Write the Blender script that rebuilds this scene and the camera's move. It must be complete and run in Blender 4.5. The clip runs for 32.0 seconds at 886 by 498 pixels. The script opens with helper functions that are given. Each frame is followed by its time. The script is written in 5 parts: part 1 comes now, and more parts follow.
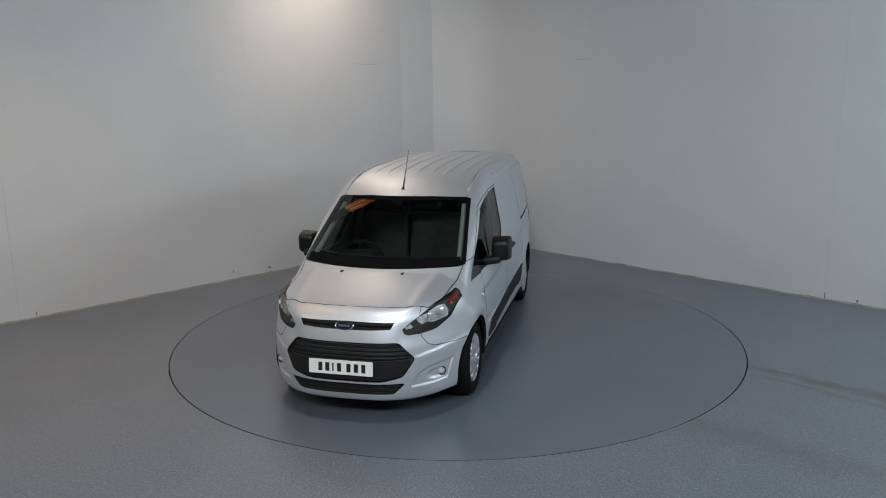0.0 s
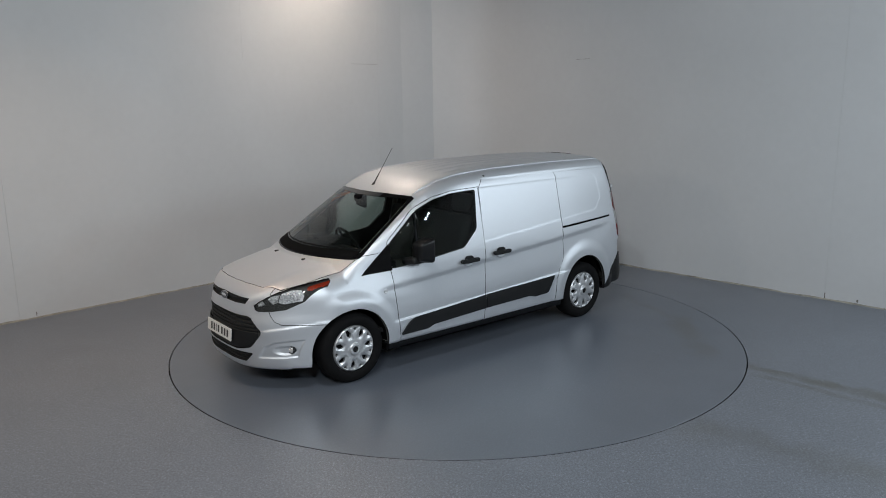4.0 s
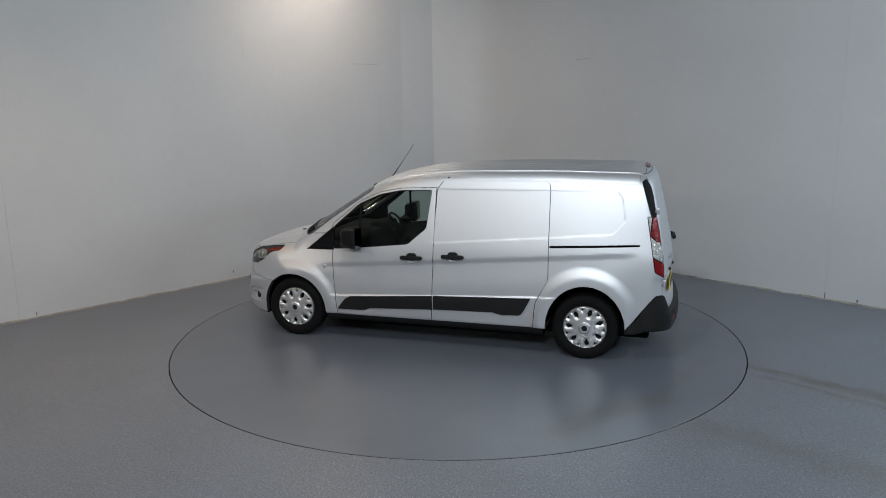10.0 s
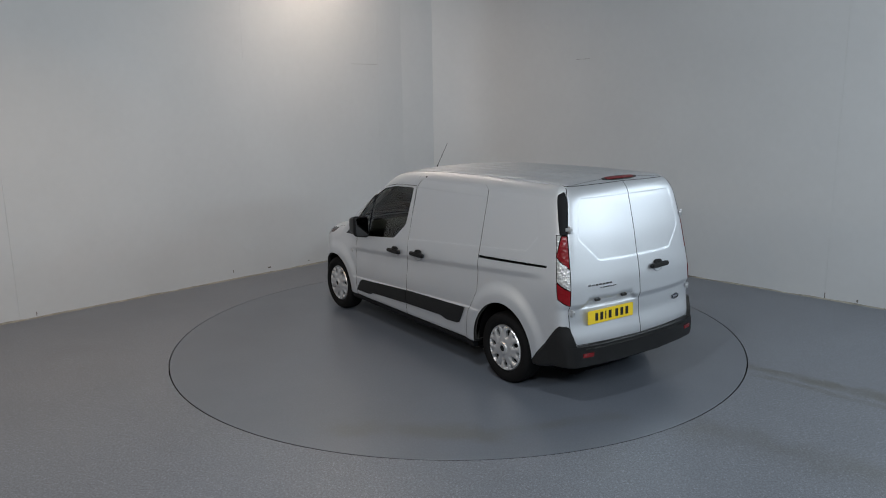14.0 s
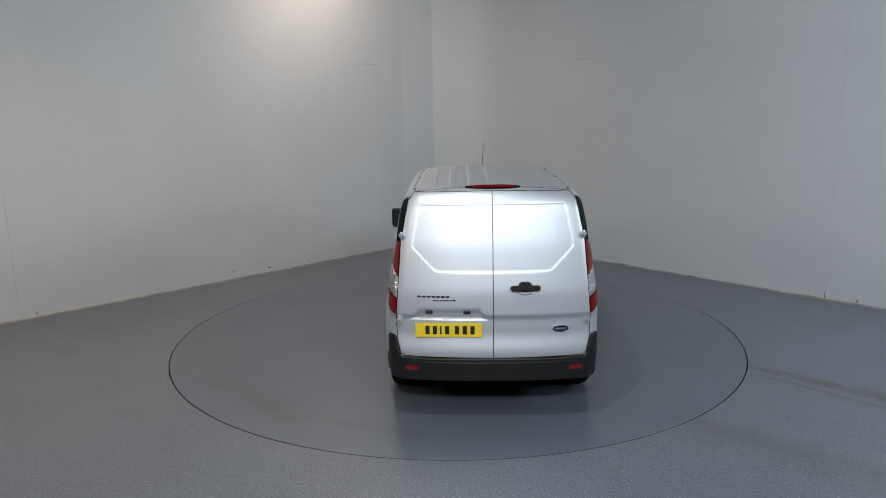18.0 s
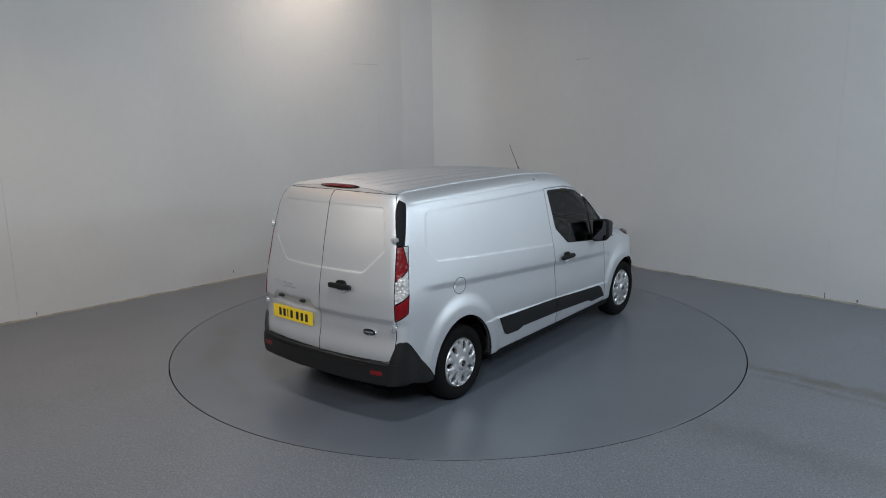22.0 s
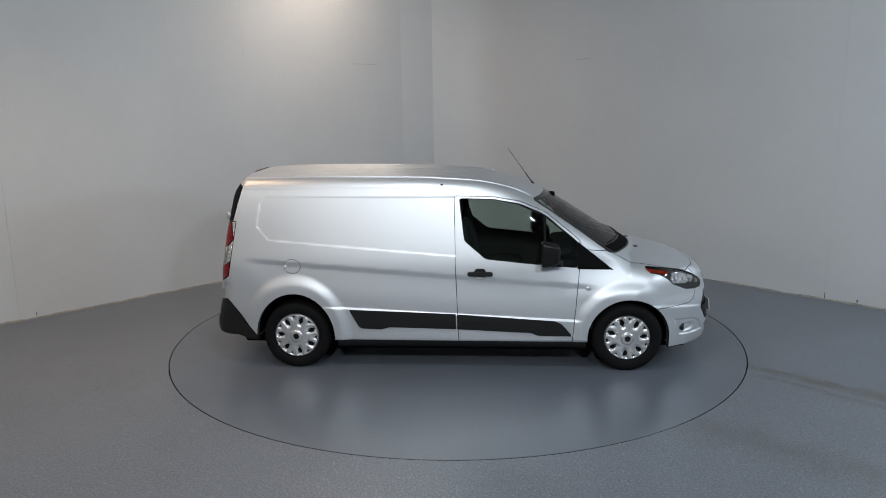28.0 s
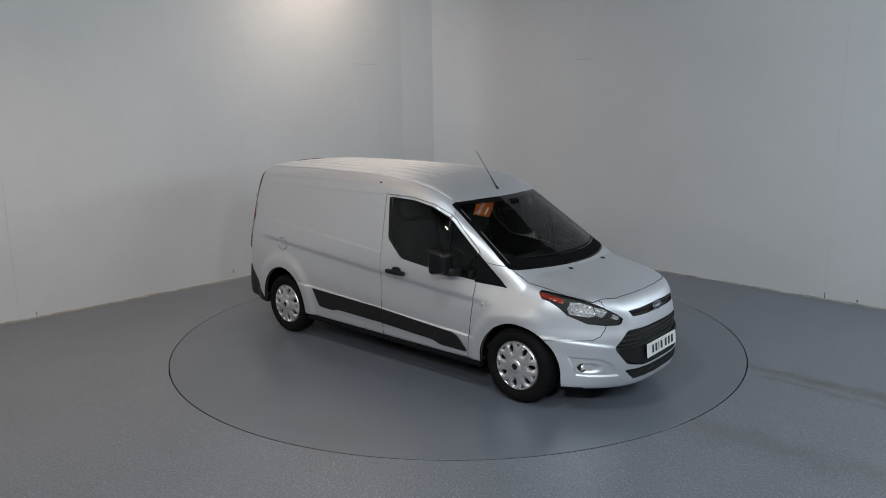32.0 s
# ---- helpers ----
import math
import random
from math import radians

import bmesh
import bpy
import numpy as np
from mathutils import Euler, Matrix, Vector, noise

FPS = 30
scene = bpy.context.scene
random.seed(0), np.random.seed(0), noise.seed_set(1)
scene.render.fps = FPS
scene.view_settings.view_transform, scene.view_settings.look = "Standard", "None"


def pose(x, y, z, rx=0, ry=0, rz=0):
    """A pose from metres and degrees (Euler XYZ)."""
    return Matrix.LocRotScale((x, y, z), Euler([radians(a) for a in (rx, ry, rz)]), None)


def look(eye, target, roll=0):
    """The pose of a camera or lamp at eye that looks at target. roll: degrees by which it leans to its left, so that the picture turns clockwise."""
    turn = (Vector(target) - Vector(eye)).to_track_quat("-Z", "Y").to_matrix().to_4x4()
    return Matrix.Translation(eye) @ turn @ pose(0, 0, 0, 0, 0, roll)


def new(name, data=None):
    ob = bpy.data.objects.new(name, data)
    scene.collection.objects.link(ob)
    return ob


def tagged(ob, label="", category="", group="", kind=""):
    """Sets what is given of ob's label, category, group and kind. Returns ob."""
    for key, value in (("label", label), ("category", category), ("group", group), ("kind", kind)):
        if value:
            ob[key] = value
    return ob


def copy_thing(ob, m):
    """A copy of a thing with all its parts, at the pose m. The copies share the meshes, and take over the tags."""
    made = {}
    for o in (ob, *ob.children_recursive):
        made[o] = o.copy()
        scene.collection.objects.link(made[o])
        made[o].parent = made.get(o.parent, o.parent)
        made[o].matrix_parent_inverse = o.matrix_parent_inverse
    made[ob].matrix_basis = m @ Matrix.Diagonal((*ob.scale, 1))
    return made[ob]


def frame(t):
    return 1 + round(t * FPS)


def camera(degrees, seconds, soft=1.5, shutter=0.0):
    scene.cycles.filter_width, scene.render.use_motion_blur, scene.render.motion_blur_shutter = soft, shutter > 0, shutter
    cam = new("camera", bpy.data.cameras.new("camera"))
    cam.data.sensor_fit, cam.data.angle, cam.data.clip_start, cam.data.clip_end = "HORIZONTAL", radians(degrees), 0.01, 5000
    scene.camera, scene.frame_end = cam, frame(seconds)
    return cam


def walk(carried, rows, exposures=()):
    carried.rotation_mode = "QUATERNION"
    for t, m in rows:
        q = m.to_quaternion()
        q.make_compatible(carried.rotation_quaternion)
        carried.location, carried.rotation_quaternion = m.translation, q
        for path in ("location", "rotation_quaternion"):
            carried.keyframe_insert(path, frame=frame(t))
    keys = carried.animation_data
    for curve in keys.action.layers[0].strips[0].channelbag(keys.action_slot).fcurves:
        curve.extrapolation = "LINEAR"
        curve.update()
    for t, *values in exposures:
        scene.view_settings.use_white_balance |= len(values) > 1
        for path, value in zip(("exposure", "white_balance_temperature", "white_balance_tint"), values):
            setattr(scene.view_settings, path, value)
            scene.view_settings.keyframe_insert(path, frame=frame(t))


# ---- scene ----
cam = camera(61.66, 32.0, 1.0)
EYE = pose(0.0, -7.735, 2.480, 90 - 11.444, 0, 0.948) @ pose(0, 0, 0, 0, 0, -0.849)
walk(cam, [(0, EYE), (32.0, EYE)])

# ---- world, lamps ----
world = bpy.data.worlds.new("hall")
world.use_nodes = True
world.node_tree.nodes["Background"].inputs["Color"].default_value = (0.6, 0.65, 0.7, 1)
world.node_tree.nodes["Background"].inputs["Strength"].default_value = 0.02
scene.world = world
scene.view_settings.exposure = -0.08


def lamp(name, eye, target, size, watts, colour, spread=180.0):
    data = bpy.data.lights.new(name, "AREA")
    data.energy, data.color, data.size, data.spread = watts, colour, size, radians(spread)
    data.shape = "DISK"
    ob = new(name, data)
    ob.matrix_world = look(eye, target)
    return ob


lamp("lamp_front", (-3.2, -7.6, 4.5), (0.0, 0.2, 0.8), 0.4, 40, (1.0, 0.90, 0.79))
lamp("lamp_front", (-0.6, -8.4, 4.6), (0.0, 0.2, 0.8), 0.5, 186, (0.92, 0.975, 1.0))
lamp("lamp_front", (2.3, -8.0, 4.5), (0.0, 0.2, 0.8), 0.5, 122, (0.83, 0.93, 1.0))
lamp("lamp_east", (5.8, -4.85, 3.27), (0.0, 0.0, 1.2), 0.5, 55, (0.82, 0.93, 1.0))
lamp("lamp_east", (6.3, -3.1, 2.95), (0.0, 0.4, 1.2), 0.5, 48, (0.82, 0.93, 1.0))
lamp("lamp_east", (6.3, -0.9, 3.3), (0.0, 0.8, 1.2), 0.5, 45, (0.82, 0.93, 1.0))
lamp("lamp_west", (-6.0, -4.2, 3.8), (0.0, 0.0, 1.2), 0.5, 44, (1.0, 0.87, 0.73))
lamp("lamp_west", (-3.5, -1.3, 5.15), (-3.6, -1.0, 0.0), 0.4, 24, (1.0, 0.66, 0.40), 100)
lamp("lamp_back_left", (-1.3, 1.8, 4.75), (-1.45, 2.3, 2.0), 0.12, 22, (1.0, 0.84, 0.70), 150)
lamp("lamp_overhead", (-0.6, -3.6, 5.15), (-0.3, -0.8, 0.0), 0.2, 78, (0.92, 0.97, 1.0))
lamp("lamp_wall_wash", (-1.60, 3.10, 5.1), (-1.95, 3.60, 3.2), 0.5, 30, (1.0, 0.80, 0.63), 160)


# ---- materials ----
def material(name, colour, rough=0.5, metal=0.0, grain=0.0, scale=8.0, fine=0.0, fine_scale=120.0, bump=0.0, coat=0.0, coat_rough=0.05,
             spec=0.5, rough_var=0.0):
    """A surface with blotches (grain, at scale per metre), a fine speckle and a fine relief."""
    m = bpy.data.materials.new(name)
    m.use_nodes = True
    nodes, links = m.node_tree.nodes, m.node_tree.links
    b = nodes["Principled BSDF"]
    b.inputs["Base Color"].default_value = (*colour, 1)
    b.inputs["Roughness"].default_value = rough
    b.inputs["Metallic"].default_value = metal
    b.inputs["Coat Weight"].default_value = coat
    b.inputs["Coat Roughness"].default_value = coat_rough
    b.inputs["Specular IOR Level"].default_value = spec
    place = nodes.new("ShaderNodeTexCoord")
    colour_out = None
    big = None
    for amount, size in ((grain, scale), (fine, fine_scale)):
        if not amount:
            continue
        n = nodes.new("ShaderNodeTexNoise")
        n.inputs["Scale"].default_value = size
        n.inputs["Detail"].default_value = 5.0
        links.new(place.outputs["Object"], n.inputs["Vector"])
        big = big or n
        mix = nodes.new("ShaderNodeMix")
        mix.data_type, mix.blend_type = "RGBA", "MULTIPLY"
        mix.inputs[0].default_value = 1.0
        if colour_out is None:
            mix.inputs[6].default_value = (*colour, 1)
        else:
            links.new(colour_out, mix.inputs[6])
        span = nodes.new("ShaderNodeMapRange")
        span.inputs["From Min"].default_value, span.inputs["From Max"].default_value = 0.3, 0.7
        span.inputs["To Min"].default_value, span.inputs["To Max"].default_value = 1 - amount, 1 + amount
        links.new(n.outputs["Fac"], span.inputs["Value"])
        links.new(span.outputs["Result"], mix.inputs[7])
        colour_out = mix.outputs[2]
    if colour_out is not None:
        links.new(colour_out, b.inputs["Base Color"])
    if rough_var and big is not None:
        span = nodes.new("ShaderNodeMapRange")
        span.inputs["From Min"].default_value, span.inputs["From Max"].default_value = 0.3, 0.7
        span.inputs["To Min"].default_value, span.inputs["To Max"].default_value = rough - rough_var, rough + rough_var
        links.new(big.outputs["Fac"], span.inputs["Value"])
        links.new(span.outputs["Result"], b.inputs["Roughness"])
    if bump:
        n = nodes.new("ShaderNodeTexNoise")
        n.inputs["Scale"].default_value = fine_scale
        n.inputs["Detail"].default_value = 3.0
        links.new(place.outputs["Object"], n.inputs["Vector"])
        r = nodes.new("ShaderNodeBump")
        r.inputs["Strength"].default_value = bump
        r.inputs["Distance"].default_value = 0.002
        links.new(n.outputs["Fac"], r.inputs["Height"])
        links.new(r.outputs["Normal"], b.inputs["Normal"])
    return m


def glass(name, tint, rough=0.0, ior=1.55):
    m = bpy.data.materials.new(name)
    m.use_nodes = True
    nodes, links = m.node_tree.nodes, m.node_tree.links
    nodes.clear()
    out = nodes.new("ShaderNodeOutputMaterial")
    clear, gloss, mix = nodes.new("ShaderNodeBsdfTransparent"), nodes.new("ShaderNodeBsdfGlossy"), nodes.new("ShaderNodeMixShader")
    clear.inputs["Color"].default_value = (*tint, 1)
    gloss.inputs["Roughness"].default_value = rough
    fres = nodes.new("ShaderNodeFresnel")
    fres.inputs["IOR"].default_value = ior
    links.new(fres.outputs[0], mix.inputs[0])
    links.new(clear.outputs[0], mix.inputs[1])
    links.new(gloss.outputs[0], mix.inputs[2])
    links.new(mix.outputs[0], out.inputs["Surface"])
    return m


def faceted(name, colour, rough, metal, scale, strength, coat=1.0):
    """A lamp's inside: small facets that catch the light one by one, under a clear skin."""
    m = material(name, colour, rough, metal, 0.25, scale * 0.3, coat=coat)
    nodes, links = m.node_tree.nodes, m.node_tree.links
    place, cells, relief = nodes.new("ShaderNodeTexCoord"), nodes.new("ShaderNodeTexVoronoi"), nodes.new("ShaderNodeBump")
    cells.inputs["Scale"].default_value = scale
    relief.inputs["Strength"].default_value, relief.inputs["Distance"].default_value = strength, 0.02
    links.new(place.outputs["Object"], cells.inputs["Vector"])
    links.new(cells.outputs["Distance"], relief.inputs["Height"])
    links.new(relief.outputs["Normal"], nodes["Principled BSDF"].inputs["Normal"])
    return m


PAINT = material("silver_paint", (0.61, 0.635, 0.675), 0.47, 0.77, 0.012, 2.0, 0.06, 220.0, coat=0.035, coat_rough=0.03)
PLASTIC = material("black_plastic", (0.009, 0.0095, 0.0105), 0.5, 0.0, 0.12, 6.0, 0.1, 300.0, bump=0.25, spec=0.25)
BUMPER = material("grey_bumper_plastic", (0.010, 0.0103, 0.011), 0.42, 0.0, 0.12, 6.0, 0.1, 300.0, bump=0.25, spec=0.28)
GLOSS_BLACK = material("gloss_black", (0.004, 0.004, 0.0045), 0.05, 0.0, 0.1, 5.0)
# near-black: the shade of the underside and openings is put into this colour
DARK = material("cavity_black", (0.003, 0.003, 0.0034), 0.9, 0.0, 0.2, 5.0, spec=0.08)
RUBBER = material("tyre_rubber", (0.005, 0.005, 0.0055), 0.8, 0.0, 0.2, 9.0, 0.15, 200.0, bump=0.3, spec=0.12)
COVER = material("wheel_cover_silver", (0.60, 0.61, 0.63), 0.37, 0.82, 0.03, 7.0, 0.03, 500.0, coat=0.3)
STEEL = material("dark_steel", (0.008, 0.008, 0.009), 0.6, 0.0, 0.2, 12.0, spec=0.15)
CHROME = material("chrome", (0.75, 0.76, 0.78), 0.10, 1.0, 0.02, 9.0)
GLASS = glass("tinted_glass", (0.64, 0.72, 0.68), ior=1.56)
CLEAR = glass("lens_clear", (0.92, 0.93, 0.94))
RED = faceted("red_lens", (0.15, 0.002, 0.005), 0.25, 0.0, 32.0, 0.15, 0.2)
WHITE_LENS = faceted("pale_lens", (0.88, 0.87, 0.86), 0.2, 0.45, 40.0, 0.7, 0.5)
AMBER = faceted("amber_lens", (0.30, 0.030, 0.010), 0.16, 0.0, 50.0, 0.4)
CLOTH = material("dark_seat_cloth", (0.040, 0.041, 0.042), 0.9, 0.0, 0.2, 20.0, 0.2, 400.0, bump=0.3)
DASH = material("dashboard_plastic", (0.006, 0.006, 0.007), 0.8, 0.0, 0.15, 9.0, 0.1, 300.0)
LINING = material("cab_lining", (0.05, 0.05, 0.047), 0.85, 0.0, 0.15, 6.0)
HEADLINER = material("headliner", (0.35, 0.34, 0.33), 0.9, 0.0, 0.1, 6.0)
STRIP = material("satin_black_strip", (0.006, 0.0065, 0.008), 0.6, 0.0, 0.1, 9.0, spec=0.12)
SEAM = material("panel_seam_black", (0.006, 0.006, 0.006), 0.8, 0.0, 0.2, 20.0)
# ---- van skin ----
def table(points, lo, hi, soft):
    """A smoothed curve through rough points, as a function."""
    xs = np.linspace(lo, hi, 800)
    px, py = zip(*sorted(points))
    step = xs[1] - xs[0]
    n = max(1, int(3 * soft / step))
    k = np.exp(-0.5 * ((np.arange(-n, n + 1) * step) / soft) ** 2)
    ext = np.concatenate([xs[0] + np.arange(-n, 0) * step, xs, xs[-1] + np.arange(1, n + 1) * step])
    ys = np.interp(ext, px, py)
    # extend the end slopes
    s0 = (py[1] - py[0]) / (px[1] - px[0])
    s1 = (py[-1] - py[-2]) / (px[-1] - px[-2])
    ys = np.where(ext < px[0], py[0] + (ext - px[0]) * s0, ys)
    ys = np.where(ext > px[-1], py[-1] + (ext - px[-1]) * s1, ys)
    ys = np.convolve(ys, k / k.sum(), "valid")
    return lambda v: np.interp(v, xs, ys)


def smax(a, b, k):
    h = np.maximum(k - np.abs(a - b), 0) / k
    return np.maximum(a, b) + h * h * k / 4


def ramp(v, a, b):
    t = np.clip((v - a) / (b - a), 0, 1)
    return t * t * (3 - 2 * t)


SIDE_Z = table([(0.15, 0.835), (0.28, 0.858), (0.40, 0.870), (0.60, 0.877), (0.75, 0.876), (0.90, 0.872), (1.0, 0.864), (1.1, 0.847),
                (1.3, 0.806), (1.5, 0.763), (1.6, 0.741), (1.7, 0.715), (1.9, 0.66)], 0.0, 2.1, 0.05)
ROOF_X = table([(-2.5, 1.775), (-2.0, 1.812), (-1.2, 1.819), (-0.3, 1.806), (0.2, 1.771), (0.46, 1.728), (0.709, 1.65), (0.95, 1.53), (1.3, 1.3)], -2.6, 1.4, 0.06)
BONNET_X = table([(1.0, 1.16), (1.4, 1.105), (1.6, 1.075), (1.7, 1.058), (2.0, 0.99), (2.2, 0.925), (2.35, 0.855), (2.5, 0.77)], 0.9, 2.6, 0.05)
FRONT_Z = table([(0.10, 2.30), (0.20, 2.365), (0.27, 2.39), (0.40, 2.40), (0.55, 2.385), (0.68, 2.365), (0.80, 2.335), (0.92, 2.29), (1.1, 2.20)], 0.0, 2.1, 0.03)
REAR_Z = table([(0.2, -2.325), (0.50, -2.332), (0.75, -2.322), (1.0, -2.30), (1.37, -2.228), (1.68, -2.150), (1.80, -2.085), (1.9, -2.02)], 0.0, 2.1, 0.04)
ARCHES = ((1.545, 0.374, 0.372), (-1.53, 0.372, 0.418))  # centre x, half width, height over the hub
HUB_Z = 0.31
REAR_PANEL = [(-0.2, 1.682), (0.552, 1.679), (0.574, 1.662), (0.632, 1.375), (0.628, 1.345), (0.455, 1.172), (0.42, 1.162), (-0.2, 1.155)]
FOG_PANEL = [(0.49, 0.307), (0.548, 0.417), (0.613, 0.458), (0.772, 0.478), (0.735, 0.314), (0.656, 0.305)]
PANEL = [(-0.02, 1.612), (-1.797, 1.62), (-1.846, 1.56), (-1.88, 1.343), (-1.768, 1.216), (-0.02, 1.072)]


def inside_convex(x, z, poly):
    """Distance outside a convex polygon (negative inside)."""
    area = sum(a[0] * b[1] - b[0] * a[1] for a, b in zip(poly, poly[1:] + poly[:1]))
    d = np.full(np.shape(x), -9.0)
    for a, b in zip(poly, poly[1:] + poly[:1]):
        ex, ez = b[0] - a[0], b[1] - a[1]
        n = math.hypot(ex, ez) * (1 if area > 0 else -1)
        d = np.maximum(d, ((x - a[0]) * ez - (z - a[1]) * ex) / n)
    return d


def crease_z(x):
    return 0.9085 - 0.0765 * x


def ledge_z(x):
    return 0.528 - 0.052 * x


def side_y(x, z):
    """Half width of the body side."""
    s = SIDE_Z(z)
    s = s - (0.040 - 0.022 * ramp(z, 1.05, 1.6)) * np.clip((-1.25 - x) / 0.85, 0, 2) ** 2
    s = s - 0.085 * ramp(x, 0.55, 1.45) * ramp(z, 0.68, 1.02) - 0.012 * ramp(x, 0.7, 1.3) * (1 - ramp(z, 0.68, 1.02))
    # crease with an undercut below it, and the ledge over the lower trim
    live = ramp(x, -2.05, -1.75) * (1 - ramp(x, 1.05, 1.3))
    d = crease_z(x) - z
    s = s - 0.013 * live * (0.5 * np.clip(d / 0.046, 0, 1) + 0.5 * ramp(d, -0.004, 0.050)) * (1 - ramp(d, 0.046, 0.32))
    e = ledge_z(x) - z
    s = s + 0.012 * ramp(x, -1.35, -1.05) * (1 - ramp(x, 1.0, 1.15)) * ramp(e, -0.024, 0.0)
    s = s - 0.003 * ramp(x, -2.0, -1.9) * (1 - ramp(x, -0.15, -0.05)) * (1 - ramp(z, 1.69, 1.702)) * ramp(z, 1.60, 1.68)
    # pressed upper panel
    s = s - 0.0032 * (1 - ramp(inside_convex(x, z, PANEL), -0.012, 0.0))
    # flared wheel arches
    for cx, rx, rz in ARCHES:
        r = np.hypot((x - cx) / rx, (z - HUB_Z) / rz)
        s = s + 0.024 * (1 - ramp(r, 1.16, 1.46))
    return s


def top_z(x, y):
    crown = (0.045 - 0.018 * (1 - ramp(x, 0.1, 0.6))) * (y / 0.62) ** 2
    ribs = 0.0
    for c in (0.0, 0.155, 0.31, 0.465):
        ribs = ribs + 0.0075 * (1 - ramp(np.abs(y - c), 0.018, 0.032))
    roof = ROOF_X(x) - crown + ribs * ramp(x, -1.95, -1.85) * (1 - ramp(x, 0.15, 0.35))
    roof = roof - 0.010 * (1 - ramp(np.abs(y - 0.605), 0.008, 0.022)) * (1 - ramp(x, 0.45, 0.6)) * ramp(x, -2.05, -2.0)
    screen = 1.11 + (1.60 - x - 0.24 * (y / 0.73) ** 2) * 0.623
    cabin = -smax(-roof, -screen, 0.05)
    bonnet = BONNET_X(x) - 0.10 * (y / 0.75) ** 2.6 + 0.012 * (1 - ramp(np.abs(y - 0.50 - 0.10 * (2.1 - x)), 0.0, 0.10)) * ramp(x, 1.3, 1.6)
    return np.maximum(cabin, bonnet), cabin > bonnet


def skin(x, y, z):
    """Below zero inside the van's body."""
    side, y = y, np.abs(y)
    zt, cab = top_z(x, y)
    g_side = y - side_y(x, z)
    slope = np.where(cab & (x > 0.6), 0.848, 0.97)
    g_top = (z - zt) * slope
    g_front = x + 0.60 * (y / 0.85) ** 3.2 - FRONT_Z(z)
    g_front = g_front + 0.017 * (1 - ramp(inside_convex(y, z, FOG_PANEL), -0.018, 0.0))
    g_front = g_front + 0.020 * (1 - ramp(np.hypot((y - 0.662) / 0.074, (z - 0.378) / 0.046), 0.45, 1.0))
    fold = 0.558 + 0.194 * (y - 0.494) - z
    g_front = g_front - 0.013 * ramp(fold, 0.0, 0.03) * (1 - ramp(fold, 0.03, 0.14)) * ramp(y, 0.50, 0.60)
    g_front = g_front + 0.010 * ramp(z, 0.60, 0.70) * (1 - ramp(z, 0.70, 0.88)) * ramp(y, 0.36, 0.46)
    g_rear = REAR_Z(z) - x + 0.05 * (y / 0.65) ** 2.5
    g_rear = g_rear + 0.0042 * (1 - ramp(inside_convex(y, z, REAR_PANEL), -0.014, 0.0))
    g_rear = g_rear + 0.024 * (1 - ramp(z, 0.785, 0.845)) * ramp(z, 0.52, 0.70)
    plate = np.maximum(np.abs(side - 0.342) - 0.24 - 0.12 * np.clip((0.86 - z) / 0.1, 0, 1), np.abs(z - 0.755) - 0.118)
    g_rear = g_rear + 0.022 * (1 - ramp(plate, -0.030, 0.012)) * ramp(z, 0.785, 0.82)
    g = smax(g_side, g_top, np.where(x < 0.75, 0.12, 0.06 + 0.03 * ramp(x, 1.3, 1.7)))
    g = smax(g, g_front, 0.07)
    g = smax(g, g_rear, 0.10)
    low = 0.272 - 0.072 * ramp(x, 1.62, 1.82) + 0.035 * (1 - ramp(x, -2.12, -1.95))
    return smax(g, low - z, 0.03)


# ---- hall ----
def mesh_object(name, verts, faces, mat=None, parent=None, smooth=False):
    me = bpy.data.meshes.new(name)
    me.from_pydata([tuple(v) for v in verts], [], [tuple(f) for f in faces])
    if mat:
        me.materials.append(mat)
    if smooth:
        me.shade_smooth()
    ob = new(name, me)
    if parent:
        ob.parent = parent
    return ob


def part(name, bm, mat, parent=None, label="", smooth=True, angle=40.0):
    """Links a bmesh as one mesh object under a thing or a part."""
    me = bpy.data.meshes.new(name)
    bmesh.ops.recalc_face_normals(bm, faces=bm.faces)
    bm.to_mesh(me)
    bm.free()
    me.materials.append(mat)
    if smooth:
        me.shade_smooth()
        me.set_sharp_from_angle(angle=radians(angle))
    ob = new(name, me)
    if parent:
        ob.parent = parent
    if label:
        ob["label"] = label
    return ob


def box(bm, x0, x1, y0, y1, z0, z1, bevel=0.0, segments=2):
    made = bmesh.ops.create_cube(bm, size=1.0, matrix=Matrix.Translation(((x0 + x1) / 2, (y0 + y1) / 2, (z0 + z1) / 2)) @ Matrix.Diagonal((x1 - x0, y1 - y0, z1 - z0, 1)))
    if bevel:
        edges = list({e for v in made["verts"] for e in v.link_edges})
        bmesh.ops.bevel(bm, geom=edges, offset=bevel, segments=segments, affect="EDGES", profile=0.5)
    return bm


HALL = 5.667        # the wall corner's distance behind the turntable's axis
CHAMFER = 0.52      # half width of the diagonal corner board
CEILING = 5.3
FAR = 9.5
TABLE_R = 2.932


